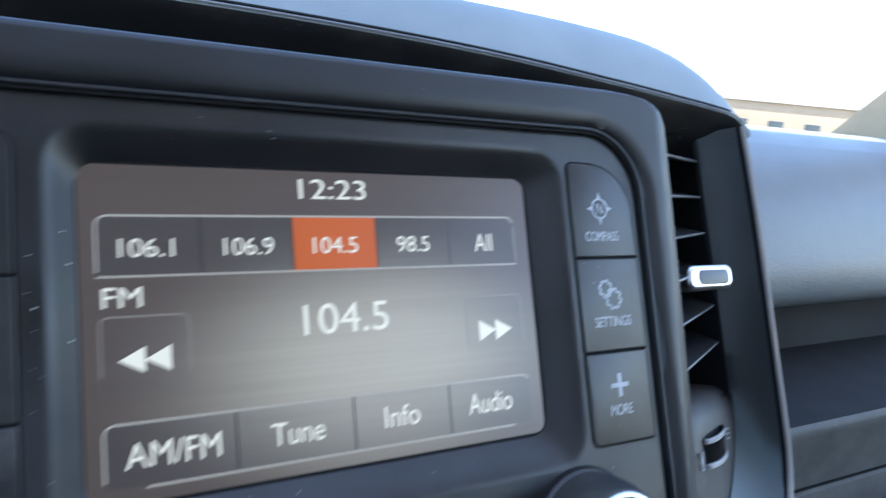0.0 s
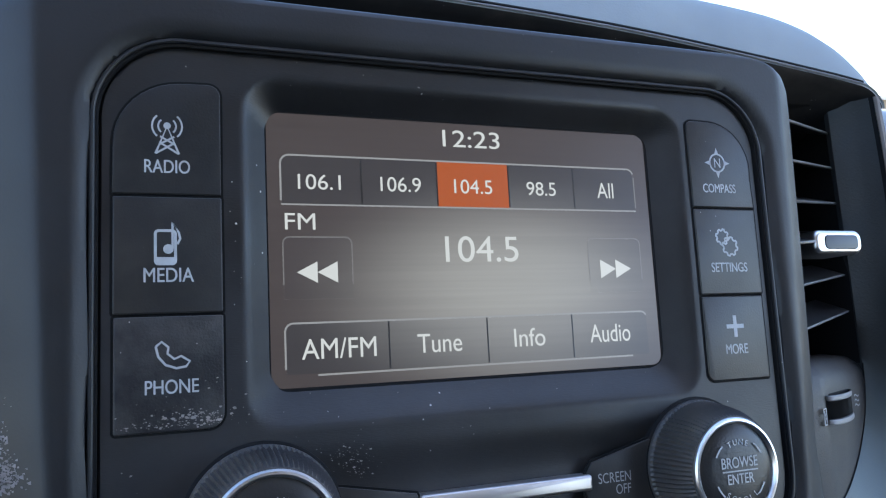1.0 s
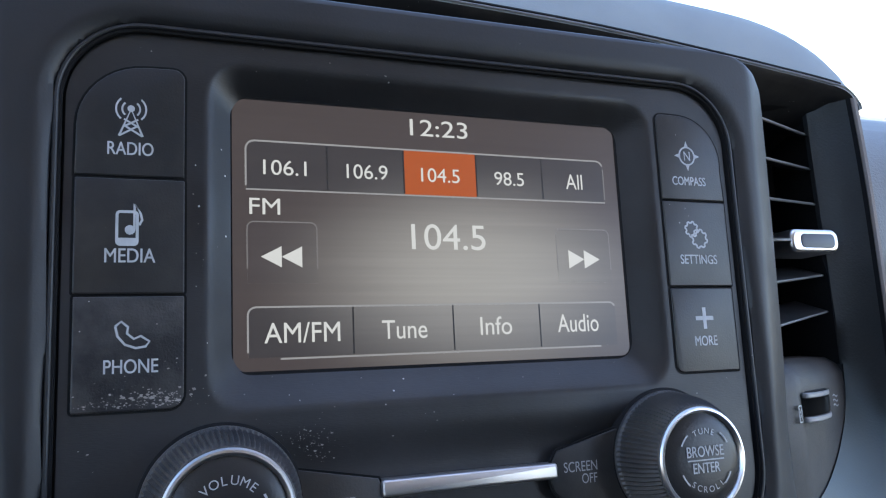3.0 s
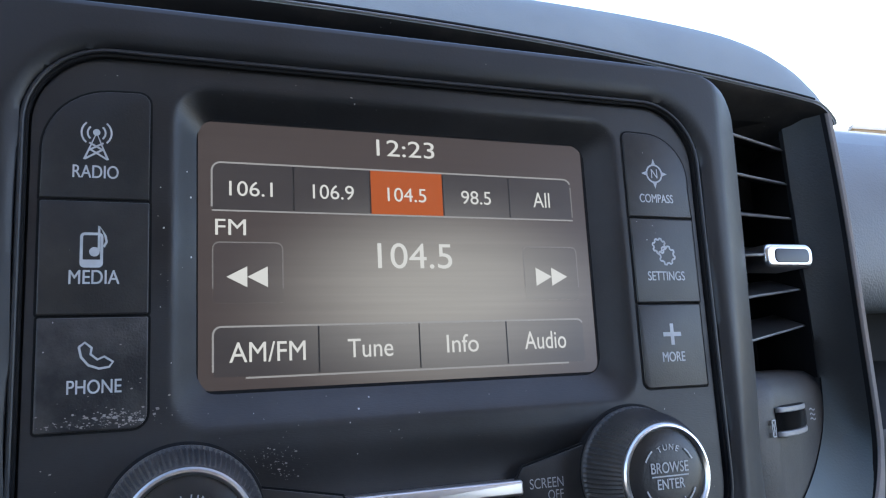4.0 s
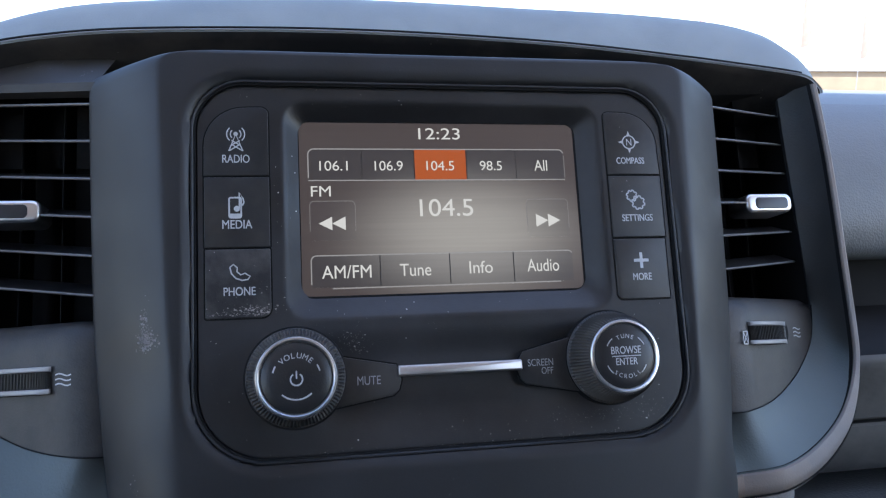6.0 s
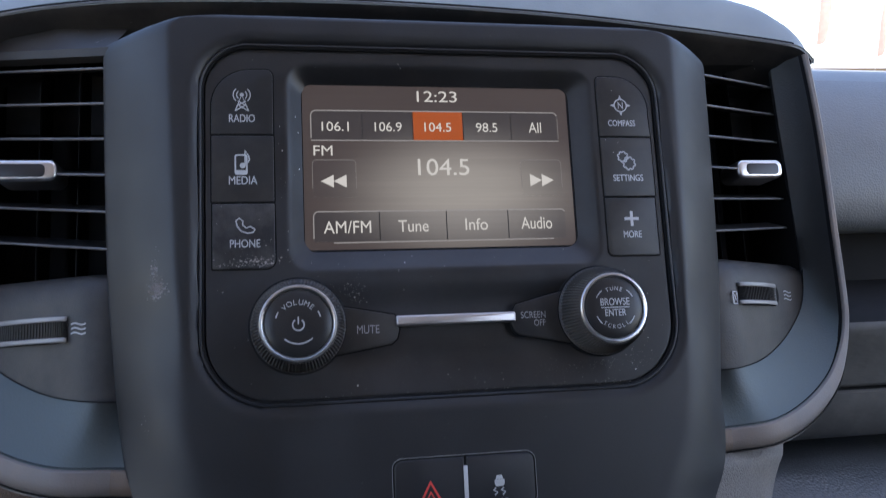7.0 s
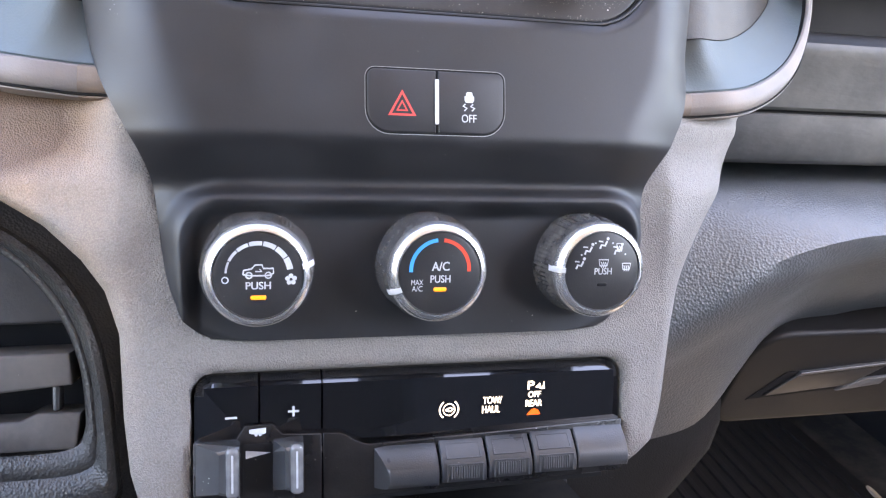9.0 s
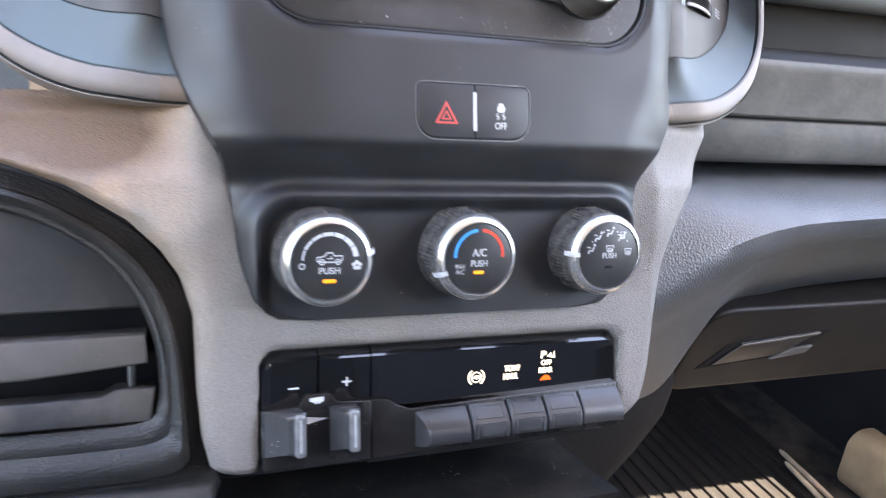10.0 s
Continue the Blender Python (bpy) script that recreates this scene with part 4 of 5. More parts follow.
for sx, nm in ((-1, "wall_west"), (1, "wall_east")):
    bm = bmesh.new()
    pts = [(-1900, -900), (960, -900), (960, -20), (350, -20), (300, SIDE[sx]), (-1050, SIDE[sx]), (-1120, -20), (-1900, -20)]
    loft(bm, [[(sx * 820, y, z) for y, z in pts], [(sx * 900, y, z) for y, z in pts]], cap_first=True, cap_last=True)
    solo(nm, bm, VENT, "black cab side with its side opening clear", "door panel", CAB, kind="structure")
    bm = bmesh.new()
    loft(bm, [[(sx * 785, 450, 10), (sx * 795, 320, 10), (sx * 870, 320, 10), (sx * 860, 450, 10)], [(sx * 680, -190, 560), (sx * 690, -320, 560), (sx * 780, -320, 560), (sx * 770, -190, 560)]], cap_first=True, cap_last=True)
    solo("windshield_pillar", bm, BEIGE, "beige windshield pillar trim", "pillar", CAB, kind="structure")
    bm = bmesh.new()
    loft(bm, [[(sx * 720, -1100, 0), (sx * 720, -1240, 0), (sx * 800, -1240, 0), (sx * 800, -1100, 0)], [(sx * 700, -1100, 560), (sx * 700, -1240, 560), (sx * 780, -1240, 560), (sx * 780, -1100, 560)]], cap_first=True, cap_last=True)
    solo("door_pillar", bm, CLOTH, "pale beige cab door pillar", "pillar", CAB, kind="structure")
# out of view: pale ceiling bounces light down, windowless rear wall blocks it
solo("ceiling", slab([(-800, 550), (800, 550), (800, 600), (-800, 600)], -1900, -190, 10), CLOTH, "unseen pale grey cloth cab headliner that bounces light", "ceiling", CAB, kind="structure")
solo("wall_south", slab([(-900, -900), (900, -900), (900, 600), (-900, 600)], -1960, -1900, 5), SEATM, "unseen dark cab rear wall closed against the light", "wall", CAB, kind="structure")
# seats out of view, added this tall to darken the stack's reflections
for sx, lab in ((-1, "unseen dark grey cloth driver seat with a headrest"), (1, "unseen dark grey cloth passenger seat with a headrest")):
    st = thing("front_seat", lab, "seat", CAB @ pose(0, -0.78, -0.42, 14) @ pose(sx * 0.38, 0, 0), group="front seats")
    part("backrest", slab(rrect(-250, 250, -40, 520, 70), 0, 130, 45), SEATM, st)
    part("cushion", box(-255, 255, -520, 60, -180, -30, 50), SEATM, st)
    part("headrest", slab(rrect(-130, 130, 560, 730, 50), 10, 110, 40), SEATM, st)
    for px in (-60, 60):
        part("headrest_post", box(px - 7, px + 7, 50, 64, 500, 580, 3), POLE, st)

# ---- outside ----
solo("ground", slab([(-900000, -1), (900000, -1), (900000, 0), (-900000, 0)], -900000, 900000, 0.1), GROUND, "pale dusty parking lot reaching the horizon", "ground", pose(0, 0, 0), kind="structure")


def building(x, y, w, h, d, turn, label):
    b = thing("building", label, "building", pose(x, y, 0, 0, 0, turn))
    K = 1000
    part("wall", slab([(-w / 2 * K, 0), (w / 2 * K, 0), (w / 2 * K, h * K), (-w / 2 * K, h * K)], 0, d * K, 20), WALLM, b)
    part("roof", slab([(-w / 2 * K - 300, h * K), (w / 2 * K + 300, h * K), (w / 2 * K + 300, h * K + 600), (-w / 2 * K - 300, h * K + 600)], -400, d * K + 400, 50), ROOFM, b)
    n = int(w / 5)
    for k in range(n):
        cx = (-w / 2 + (k + 0.5) * w / n) * K
        part("window", slab([(cx - 1100, 900), (cx + 1100, 900), (cx + 1100, 2700), (cx - 1100, 2700)], -40, 60, 20), GLASSD, b)
    return b


for az, far, w, h, lab in ((41, 150, 30, 7.2, "low pale commercial building with a flat grey roof"), (54, 130, 26, 5.4, "low pale commercial building beyond the parking lot"), (63, 170, 46, 5.0, "long low pale building beyond the parking lot")):
    building(far * math.sin(radians(az)), far * math.cos(radians(az)), w, h, 14, -az + 8, lab)
for az, far, h in ((35.4, 52, 8.6), (38.9, 74, 9.4), (29.0, 84, 10.4)):
    x, y = far * math.sin(radians(az)), far * math.cos(radians(az))
    f = thing("feather_flag", "red feather flag on a tall bent pole", "flag", pose(x, y, 0, 0, 0, -az), group="feather flags")
    part("pole", lathe([(40, -0.0), (25, h * 1000)], 10), POLE, f).matrix_local = pose(0, 0, 0, 90)
    pts = soft([(60, h * 560), (520, h * 590), (640, h * 760), (600, h * 900), (380, h * 985), (120, h * 1000), (40, h * 900)], 4)
    part("banner", slab(pts, -6, 6, 2), FLAG, f)
bm = bmesh.new()
for i in range(2600):
    a = random.uniform(0.2, 1.35)
    r = random.uniform(150, 185)
    cx, cy, cz = r * math.sin(a), r * math.cos(a), abs(random.gauss(0, 1.2)) * (0.6 + 0.6 * math.sin(a * 23) ** 2)
    q = [Vector((cx, cy, cz)) + Vector((random.gauss(0, 0.7), random.gauss(0, 0.7), random.gauss(0, 0.5))) for _ in range(3)]
    bm.faces.new([bm.verts.new(p) for p in q])
solo("far_scrub", bm, LEAF, "brown scrub far off along the horizon", "bushes", pose(0, 0, 0), kind="stuff")


# ---- radio ----
radio = thing("car_radio", "black in-dash car radio with a lit touch screen and two knobs", "car radio")
RAD = (-91.3, 92.3, -84.2, 52.0)
SCR = (-54.3, 55.7, -27.6, 39.6)


def radio_xs(z):
    x0, x1, z0, z1 = RAD
    def cut(r, d):
        return r - math.sqrt(max(r * r - (r - d) ** 2, 0)) if d < r else 0.0
    e = max(cut(18, z1 - z), cut(25, z - z0))
    return x0 + e, x1 - e


def radio_depth(x, z):
    inner = sd_rrect(x, z, SCR[0] + 1.0, SCR[1] - 1.0, SCR[2] + 1.0, SCR[3] - 1.0, 4)
    outer = sd_rrect(x, z, -60.0, 64.6, -36.2, 46.2, 8)
    t = 1.0 if inner <= 0 else min(max(-outer / (inner - outer), 0), 1)
    y = 5.6 * (0.8 * t + 0.2 * t * t * (3 - 2 * t))
    # soft roll under the screen and a shallow scoop round the bar
    y += 2.6 * smooth(-40, -52, z) * smooth(-86, -68, z) * smooth(62, 40, abs(x - 2))
    o = min(radio_edge(x, z), 1.4)
    return y + 1.2 * (1 - math.sqrt(max(1 - ((1.4 - o) / 1.4) ** 2, 0)))


def radio_edge(x, z):
    return max(-sd_rrect(x, z, *RAD, 18 if z > -30 else 25), 0)


zr = sorted(set([round(RAD[2] + 1.0 * k, 2) for k in range(137)] + [RAD[2] + q for q in (0.15, 0.4, 0.7, 1.5, 2.5)] + [RAD[3] - q for q in (0, 0.15, 0.4, 0.7, 1.5, 2.5)]))
part("faceplate", sheet(bmesh.new(), zr, [k / 184 for k in range(185)], radio_xs, radio_depth, 12), FACE, radio, angle=45)
SY = 4.9
display = part("display", slab(rrect(*SCR, 3.2), SY, SY + 2, 0.3), DISPLAY, radio, "lit touch screen showing the radio tuner", smooth=False)


part("screen_gap", stroke(rrect(SCR[0] - 0.2, SCR[1] + 0.2, SCR[2] - 0.2, SCR[3] + 0.2, 3.3), 0.9, SY - 0.12, 0.5, closed=True), GAP, radio, "black gap round the screen")


def ui(name, bm, mat, label=""):
    return part(name, bm, mat, display, label, smooth=False)


Y1, Y2, Y3 = SY - 0.05, SY - 0.09, SY - 0.13
# preset row
tabs_x = [-50.8, -30.6, -10.2, 10.6, 30.8, 51.0]
for k in range(5):
    r = (0.01, 0.01, 0.01, 2.2 if k == 0 else 0.01) if k < 4 else (0.01, 0.01, 2.2, 0.01)
    ui("preset_tile", blot(rrect(tabs_x[k] + 0.15, tabs_x[k + 1] - 0.15, 16.8, 28.8, r), Y1), UI_ORANGE if k == 2 else TILE, "orange lit preset" if k == 2 else "")
    if k:
        ui("tile_divider", stroke([(tabs_x[k], 17), (tabs_x[k], 28.6)], 0.4, Y2), UI_DARK)
ui("preset_frame", stroke([(-50.8, 17.5)] + arc(-48.6, 26.7, 2.2, 180, 90, 6) + arc(48.8, 26.7, 2.2, 90, 20, 6), 0.45, Y2), UI_LINE)
ui("preset_frame_end", stroke([(51, 26.5), (51, 17.5)], 0.35, Y2), UI_EDGE)
ui("preset_rule", stroke([(-50.8, 16.6), (51, 16.6)], 0.4, Y2), UI_LINE)
for s, x0, x1, z0, z1, bold in (("12:23", -8.0, 8.6, 32.9, 37.5, 0.14), ("106.1", -46.6, -35.9, 20.4, 24.2, 0.12), ("106.9", -25.6, -14.7, 20.4, 24.2, 0.12), ("104.5", -5.4, 5.6, 20.4, 24.2, 0.12),
                                ("98.5", 16.0, 25.0, 20.4, 24.2, 0.12), ("All", 38.4, 43.8, 20.2, 24.6, 0.1), ("FM", -50.0, -42.6, 10.4, 14.4, 0.14), ("104.5", -8.8, 12.2, 2.2, 9.0, 0.14),
                                ("AM/FM", -46.8, -28.4, -20.9, -16.0, 0.16), ("Tune", -17.6, -5.6, -20.7, -16.0, 0.14), ("Info", 9.4, 18.6, -20.4, -15.6, 0.14), ("Audio", 32.6, 45.6, -20.3, -15.4, 0.14)):
    ui("screen_text", letters(s, x0, x1, z0, z1, Y3, bold=bold * 0.1), UI_WHITE)
# seek tiles
for x0, x1, sgn in ((-50.6, -33.6, -1), (34.0, 51.2, 1)):
    ui("seek_tile", blot(rrect(x0, x1, -6.5, 8.6, (0.01, 0.01, 1.6, 1.6)), Y1), SEEK)
    ui("seek_frame", stroke([(x0, -3)] + arc(x0 + 1.6, 7, 1.6, 180, 90, 5) + arc(x1 - 1.6, 7, 1.6, 90, 0, 5) + [(x1, -3)], 0.3, Y2), UI_EDGE)
    cx = (-42.4 if sgn < 0 else 42.6)
    for q in (0, 1):
        a = cx + sgn * (5.0 - 5.0 * q)
        ui("seek_arrow", blot([(a, 0), (a - sgn * 5.0, 2.6), (a - sgn * 5.0, -2.6)][:: (1 if sgn > 0 else -1)], Y3), UI_WHITE)
# bottom row
low_x = [-50.6, -25.0, 1.8, 27.2, 51.6]
for k in range(4):
    r = (0.01, 0.01, 0.01, 2.0 if k == 0 else 0.01) if k < 3 else (0.01, 0.01, 2.0, 0.01)
    ui("menu_tile", blot(rrect(low_x[k] + 0.15, low_x[k + 1] - 0.15, -24.2, -12.2, r), Y1), TILE)
    if k:
        ui("tile_divider", stroke([(low_x[k], -24), (low_x[k], -12.4)], 0.4, Y2), UI_DARK)
ui("menu_frame", stroke([(-50.6, -23)] + arc(-48.6, -14.2, 2, 180, 90, 6) + arc(49.6, -14.2, 2, 90, 30, 6), 0.45, Y2), UI_LINE)
ui("menu_rule", stroke([(-43, -24.6), (46, -24.4)], 0.45, Y2), UI_LINE)


def soft_key(name, pts, mat, label=""):
    """A key with its dark gap."""
    k = part(name, slab(pts, -0.55, 1.5, 0.3), mat, radio, label)
    part("gap", blot(offset(pts, 0.55), -0.12, 0.5), GAP, k)
    return k


KY = -0.62
pts = [(-88.2, 17.3), (-65.3, 17.3), (-65.2, 40.5)] + arc(-67.8, 40.6, 2.6, 0, 90, 4) + [(-72, 43.1)] + arc(-73.5, 28.4, 14.6, 92, 178, 10)
k = soft_key("radio_key", pts, BUTTON, "black key marked RADIO with a mast")
part("lettering", letters("RADIO", -81.6, -72.0, 22.0, 25.0, KY, bold=0.04), PRINT, k)
bm = stroke([(-79.3, 26.4), (-76.8, 32.8), (-74.3, 26.4)], 0.48, KY)
stroke([(-78.4, 28.6), (-75.3, 30.4)], 0.42, KY, bm=bm), stroke([(-75.2, 28.6), (-78.3, 30.4)], 0.42, KY, bm=bm), stroke([(-79.2, 26.5), (-75.5, 28.8)], 0.42, KY, bm=bm), stroke([(-74.4, 26.5), (-78.1, 28.8)], 0.42, KY, bm=bm)
for r in (1.9, 3.2):
    stroke(arc(-76.8, 32.8, r, -48, 48, 6), 0.4, KY, bm=bm), stroke(arc(-76.8, 32.8, r, 132, 228, 6), 0.4, KY, bm=bm)
blot(arc(-76.8, 32.9, 0.8, 0, 330, 10), KY, bm=bm)
part("mast_icon", bm, PRINT, k)

k = soft_key("media_key", rrect(-88.1, -65.2, -9.2, 16.6, 0.4), BUTTON, "black key marked MEDIA with a player")
part("lettering", letters("MEDIA", -81.8, -71.4, -2.4, 0.7, KY, bold=0.04), PRINT, k)
bm = stroke(rrect(-79.4, -75.2, 1.6, 9.0, 0.7), 0.6, KY, closed=True)
blot([(-79.4, 1.6), (-75.2, 1.6), (-75.2, 3.1), (-79.4, 3.1)], KY - 0.01, bm=bm)
blot(arc(-76.7, 4.9, 1.1, 0, 330, 10), KY, bm=bm)
stroke([(-75.8, 5.0), (-75.8, 10.8), (-74.5, 8.6), (-74.2, 7.2), (-74.8, 6.0)], 0.5, KY, bm=bm)
part("player_icon", bm, PRINT, k)

k = soft_key("phone_key", rrect(-87.9, -65.2, -34.6, -9.9, (0.6, 3.4, 0.4, 0.4)), DIRTY, "black key marked PHONE, dusty along its lower edge")
part("lettering", letters("PHONE", -81.6, -70.6, -26.6, -23.6, KY, bold=0.04), PRINT, k)
bm = stroke([(-79.4, -16.4), (-78.9, -18.6), (-77.4, -20.4), (-75.2, -21.2), (-73.2, -20.9), (-72.4, -19.8), (-74.2, -18.6), (-75.6, -19.2), (-77.0, -18.0), (-76.8, -16.6), (-78.2, -15.4), (-79.4, -16.4)], 0.5, KY)
part("handset_icon", bm, PRINT, k)

pts = [(67.2, 17.3), (89.4, 17.3)] + arc(75.2, 29.0, 14.0, -10, 88, 10) + [(70.2, 43.1)] + arc(69.2, 41.1, 2.0, 90, 180, 4)
k = soft_key("compass_key", pts, BUTTON, "black key marked COMPASS")
part("lettering", letters("COMPASS", 71.3, 83.2, 21.6, 24.2, KY, bold=0.05), PRINT_DIM, k)
bm = stroke(arc(77.3, 30.6, 2.7, 0, 345, 20), 0.5, KY, closed=True)
for a in range(4):
    c, s = math.cos(radians(90 * a)), math.sin(radians(90 * a))
    blot([(77.3 + c * 4.6, 30.6 + s * 4.6), (77.3 + c * 2.5 - s * 0.8, 30.6 + s * 2.5 + c * 0.8), (77.3 + c * 2.5 + s * 0.8, 30.6 + s * 2.5 - c * 0.8)], KY, bm=bm)
letters("N", 76.2, 78.4, 29.2, 32.0, KY, bm=bm)
part("compass_icon", bm, PRINT_DIM, k)

k = soft_key("settings_key", rrect(67.2, 89.4, -8.3, 16.6, 0.4), BUTTON, "black key marked SETTINGS")
part("lettering", letters("SETTINGS", 71.6, 84.6, -1.9, 0.8, KY, bold=0.05), PRINT_DIM, k)


def gear(cx, cz, r, bm):
    pts = []
    for a in range(48):
        q = r * (1.22 if (a // 3) % 2 else 1.0)
        pts.append((cx + q * math.cos(2 * math.pi * a / 48), cz + q * math.sin(2 * math.pi * a / 48)))
    stroke(pts, 0.55, KY, bm=bm, closed=True)


bm = bmesh.new()
gear(76.5, 8.4, 1.9, bm), gear(79.0, 5.6, 2.3, bm)
part("gear_icon", bm, PRINT_DIM, k)

k = soft_key("more_key", rrect(67.2, 89.0, -32.9, -9.0, (2.2, 0.5, 0.4, 0.4)), BUTTON, "black key marked MORE with a plus sign")
part("lettering", letters("MORE", 74.0, 81.8, -25.6, -22.8, KY, bold=0.05), PRINT_DIM, k)
bm = blot([(74.9, -18.3), (81.1, -18.3), (81.1, -17.1), (74.9, -17.1)], KY)
blot([(77.4, -20.8), (78.6, -20.8), (78.6, -14.6), (77.4, -14.6)], KY - 0.01, bm=bm)
part("plus_icon", bm, PRINT_DIM, k)

# side keys of the knobs, and the bar between them
k = soft_key("mute_key", [(-48, -68.6), (-22.6, -64.4), (-20.6, -62.6), (-19.6, -59), (-20.4, -56), (-21.4, -53.6), (-46, -49)][::1], BUTTON, "black key marked MUTE")
part("lettering", letters("MUTE", -35.6, -27.2, -60.3, -57.2, KY), PRINT_MUTE, k)
k = soft_key("screen_key", [(27.4, -63.2), (50, -67.4), (48, -46), (26.8, -51.2), (25.0, -54), (24.4, -58), (25.4, -61.4)], BUTTON, "black key marked SCREEN OFF")
part("lettering", letters("OFF", 33.6, 38.2, -59.9, -57.4, KY, bm=letters("SCREEN", 28.4, 38.4, -56.8, -54.2, KY)), PRINT_MUTE, k)
part("bar", slab(rrect(-20.8, 26.2, -58.0, -54.0, 0.8), -1.6, 4, 0.8), BRUSHED, radio, "chrome bar between the knobs")


def big_knob(name, cx, cz, label, f):
    kn = part(name, lathe([(18.4, 1.5), (18.2, -0.3), (17.4, -0.8)], 64, cx, cz), GAP, radio, label)
    bm = bmesh.new()
    n = 168
    loops = []
    for r, y, g in ((17.6, 1.0, 0), (17.4, -1.5, 0), (17.1, -2.2, 0.6), (16.7, -6, 0.7), (15.4 + 0.6 * f, -10, 0.7), (15.6 * f + 0.5, -13.4, 0.6), (15.3 * f, -14.2, 0), (14.6 * f, -14.4, 0)):
        loops.append([(cx + (r - g * (j % 2)) * math.cos(2 * math.pi * j / n), y, cz + (r - g * (j % 2)) * math.sin(2 * math.pi * j / n)) for j in range(n)])
    loft(bm, loops, cap_first=True, cap_last=True)
    part("grip", bm, RUBBER, kn, "knurled black grip", angle=25)
    part("ring", lathe([(r * f, y) for r, y in ((14.9, -13.6), (14.9, -14.9), (14.5, -15.4), (13.9, -15.5), (13.4, -15.1), (13.1, -14.4))], 72, cx, cz, cap=False), CHROME, kn, "chrome ring")
    part("cap", lathe([(r * f, y) for r, y in ((13.3, -13.8), (12.9, -14.6), (11.6, -15.2), (9, -15.6), (4, -15.8), (0.6, -15.85))], 64, cx, cz), CAP, kn)
    return kn


CY = -16.0
kn = big_knob("volume_knob", -57.2, -56.4, "volume knob with a knurled grip and chrome ring", 0.92)
bm = arc_letters("VOLUME", -57.2, -56.4, 7.4, 90, 2.7, CY, 16.5)
part("lettering", bm, PRINT, kn)
bm = stroke(arc(-57.2, -56.4, 8.0, 150, 166, 6), 0.5, CY)
part("mark", bm, PRINT_DIM, kn)
part("mark", stroke(arc(-57.2, -56.4, 8.0, 14, 30, 6), 0.5, CY), PRINT_DIM, kn)
part("mark", stroke(arc(-57.2, -56.4, 7.3, 228, 312, 14), 0.5, CY), PRINT_DIM, kn)
bm = stroke(arc(-57.2, -57.0, 2.0, 125, 415, 18), 0.5, CY)
stroke([(-57.2, -56.8), (-57.2, -54.2)], 0.5, CY, bm=bm)
part("power_icon", bm, PRINT_DIM, kn)
kn = big_knob("tuning_knob", 61.3, -54.9, "tuning knob with a knurled grip and chrome ring", 0.9)
bm = arc_letters("TUNE", 61.3, -54.9, 7.3, 90, 2.2, CY, 15)
arc_letters("SCROLL", 61.3, -54.9, 7.3, 270, 2.2, CY, 15, under=True, bm=bm)
letters("BROWSE", 55.5, 67.1, -54.1, -51.4, CY, bm=bm, bold=0.04), letters("ENTER", 57.1, 65.5, -58.1, -55.6, CY, bm=bm, bold=0.04)
part("lettering", bm, PRINT_DIM, kn)
part("mark", stroke([(55.6, -54.9), (67.0, -54.9)], 0.35, CY), PRINT_DIM, kn)
for a in (128, 28, 203, 311):
    part("mark", stroke(arc(61.3, -54.9, 8.2, a, a + 24, 6), 0.4, CY), PRINT_DIM, kn)

# ---- hazard and traction switches ----
hz = thing("hazard_switch", "black hazard and traction-off switch pair with a white divider", "switch")
frame_pts = rrect(-23.9, 28.9, -130.7, -107.4, (8.5, 8.5, 3.0, 3.0), 6)
pl = rrect(-23.9, 2.2, -130.7, -107.4, (8.5, 0.3, 0.3, 3.0), 6)
pr = rrect(3.0, 28.9, -130.7, -107.4, (0.3, 8.5, 3.0, 0.3), 6)
part("gap", blot(offset(frame_pts, 0.7), -3.12, 0.5), GAP, hz)
# pale outline imitates light reflecting off the switch edges
part("edge_highlight", stroke(offset(frame_pts, 0.75), 0.16, -3.2, 0.2, closed=True), WORN_GLINT, hz, "painted highlight round the switches")
hb = part("hazard_button", slab(pl, -3.6, 3, 0.5), BLACK, hz)
bm = stroke([(-15.5, -124.2), (-6.1, -124.2), (-10.8, -115.7)], 1.5, -3.7, closed=True)
stroke([(-12.7, -122.6), (-8.9, -122.6), (-10.8, -119.2)], 0.9, -3.7, bm=bm, closed=True)
part("triangle", bm, PRINT_RED, hb, "red warning triangle")
tb = part("traction_button", slab(pr, -3.6, 3, 0.5), BLACK, hz)
bm = letters("OFF", 12.2, 18.0, -126.4, -123.4, -3.7, bold=0.04)
part("lettering", bm, PRINT, tb)
bm = blot([(13.3, -116.4), (17.1, -116.4), (17.1, -118.0), (16.5, -118.9), (13.9, -118.9), (13.3, -118.0)][::-1], -3.7)
blot([(13.8, -116.3), (14.2, -114.9), (16.2, -114.9), (16.6, -116.3)], -3.71, bm=bm)
for x in (12.8, 15.8):
    stroke([(x + 0.9, -119.4), (x - 0.1, -120.2), (x + 1.5, -121.0), (x + 0.4, -122.0)], 0.55, -3.7, bm=bm)
part("skid_icon", bm, PRINT, tb)
part("divider", slab(rrect(1.75, 3.25, -127.4, -110.6, 0.3), -4.2, 2, 0.28), WHITE_INLAY, hz, "white divider")


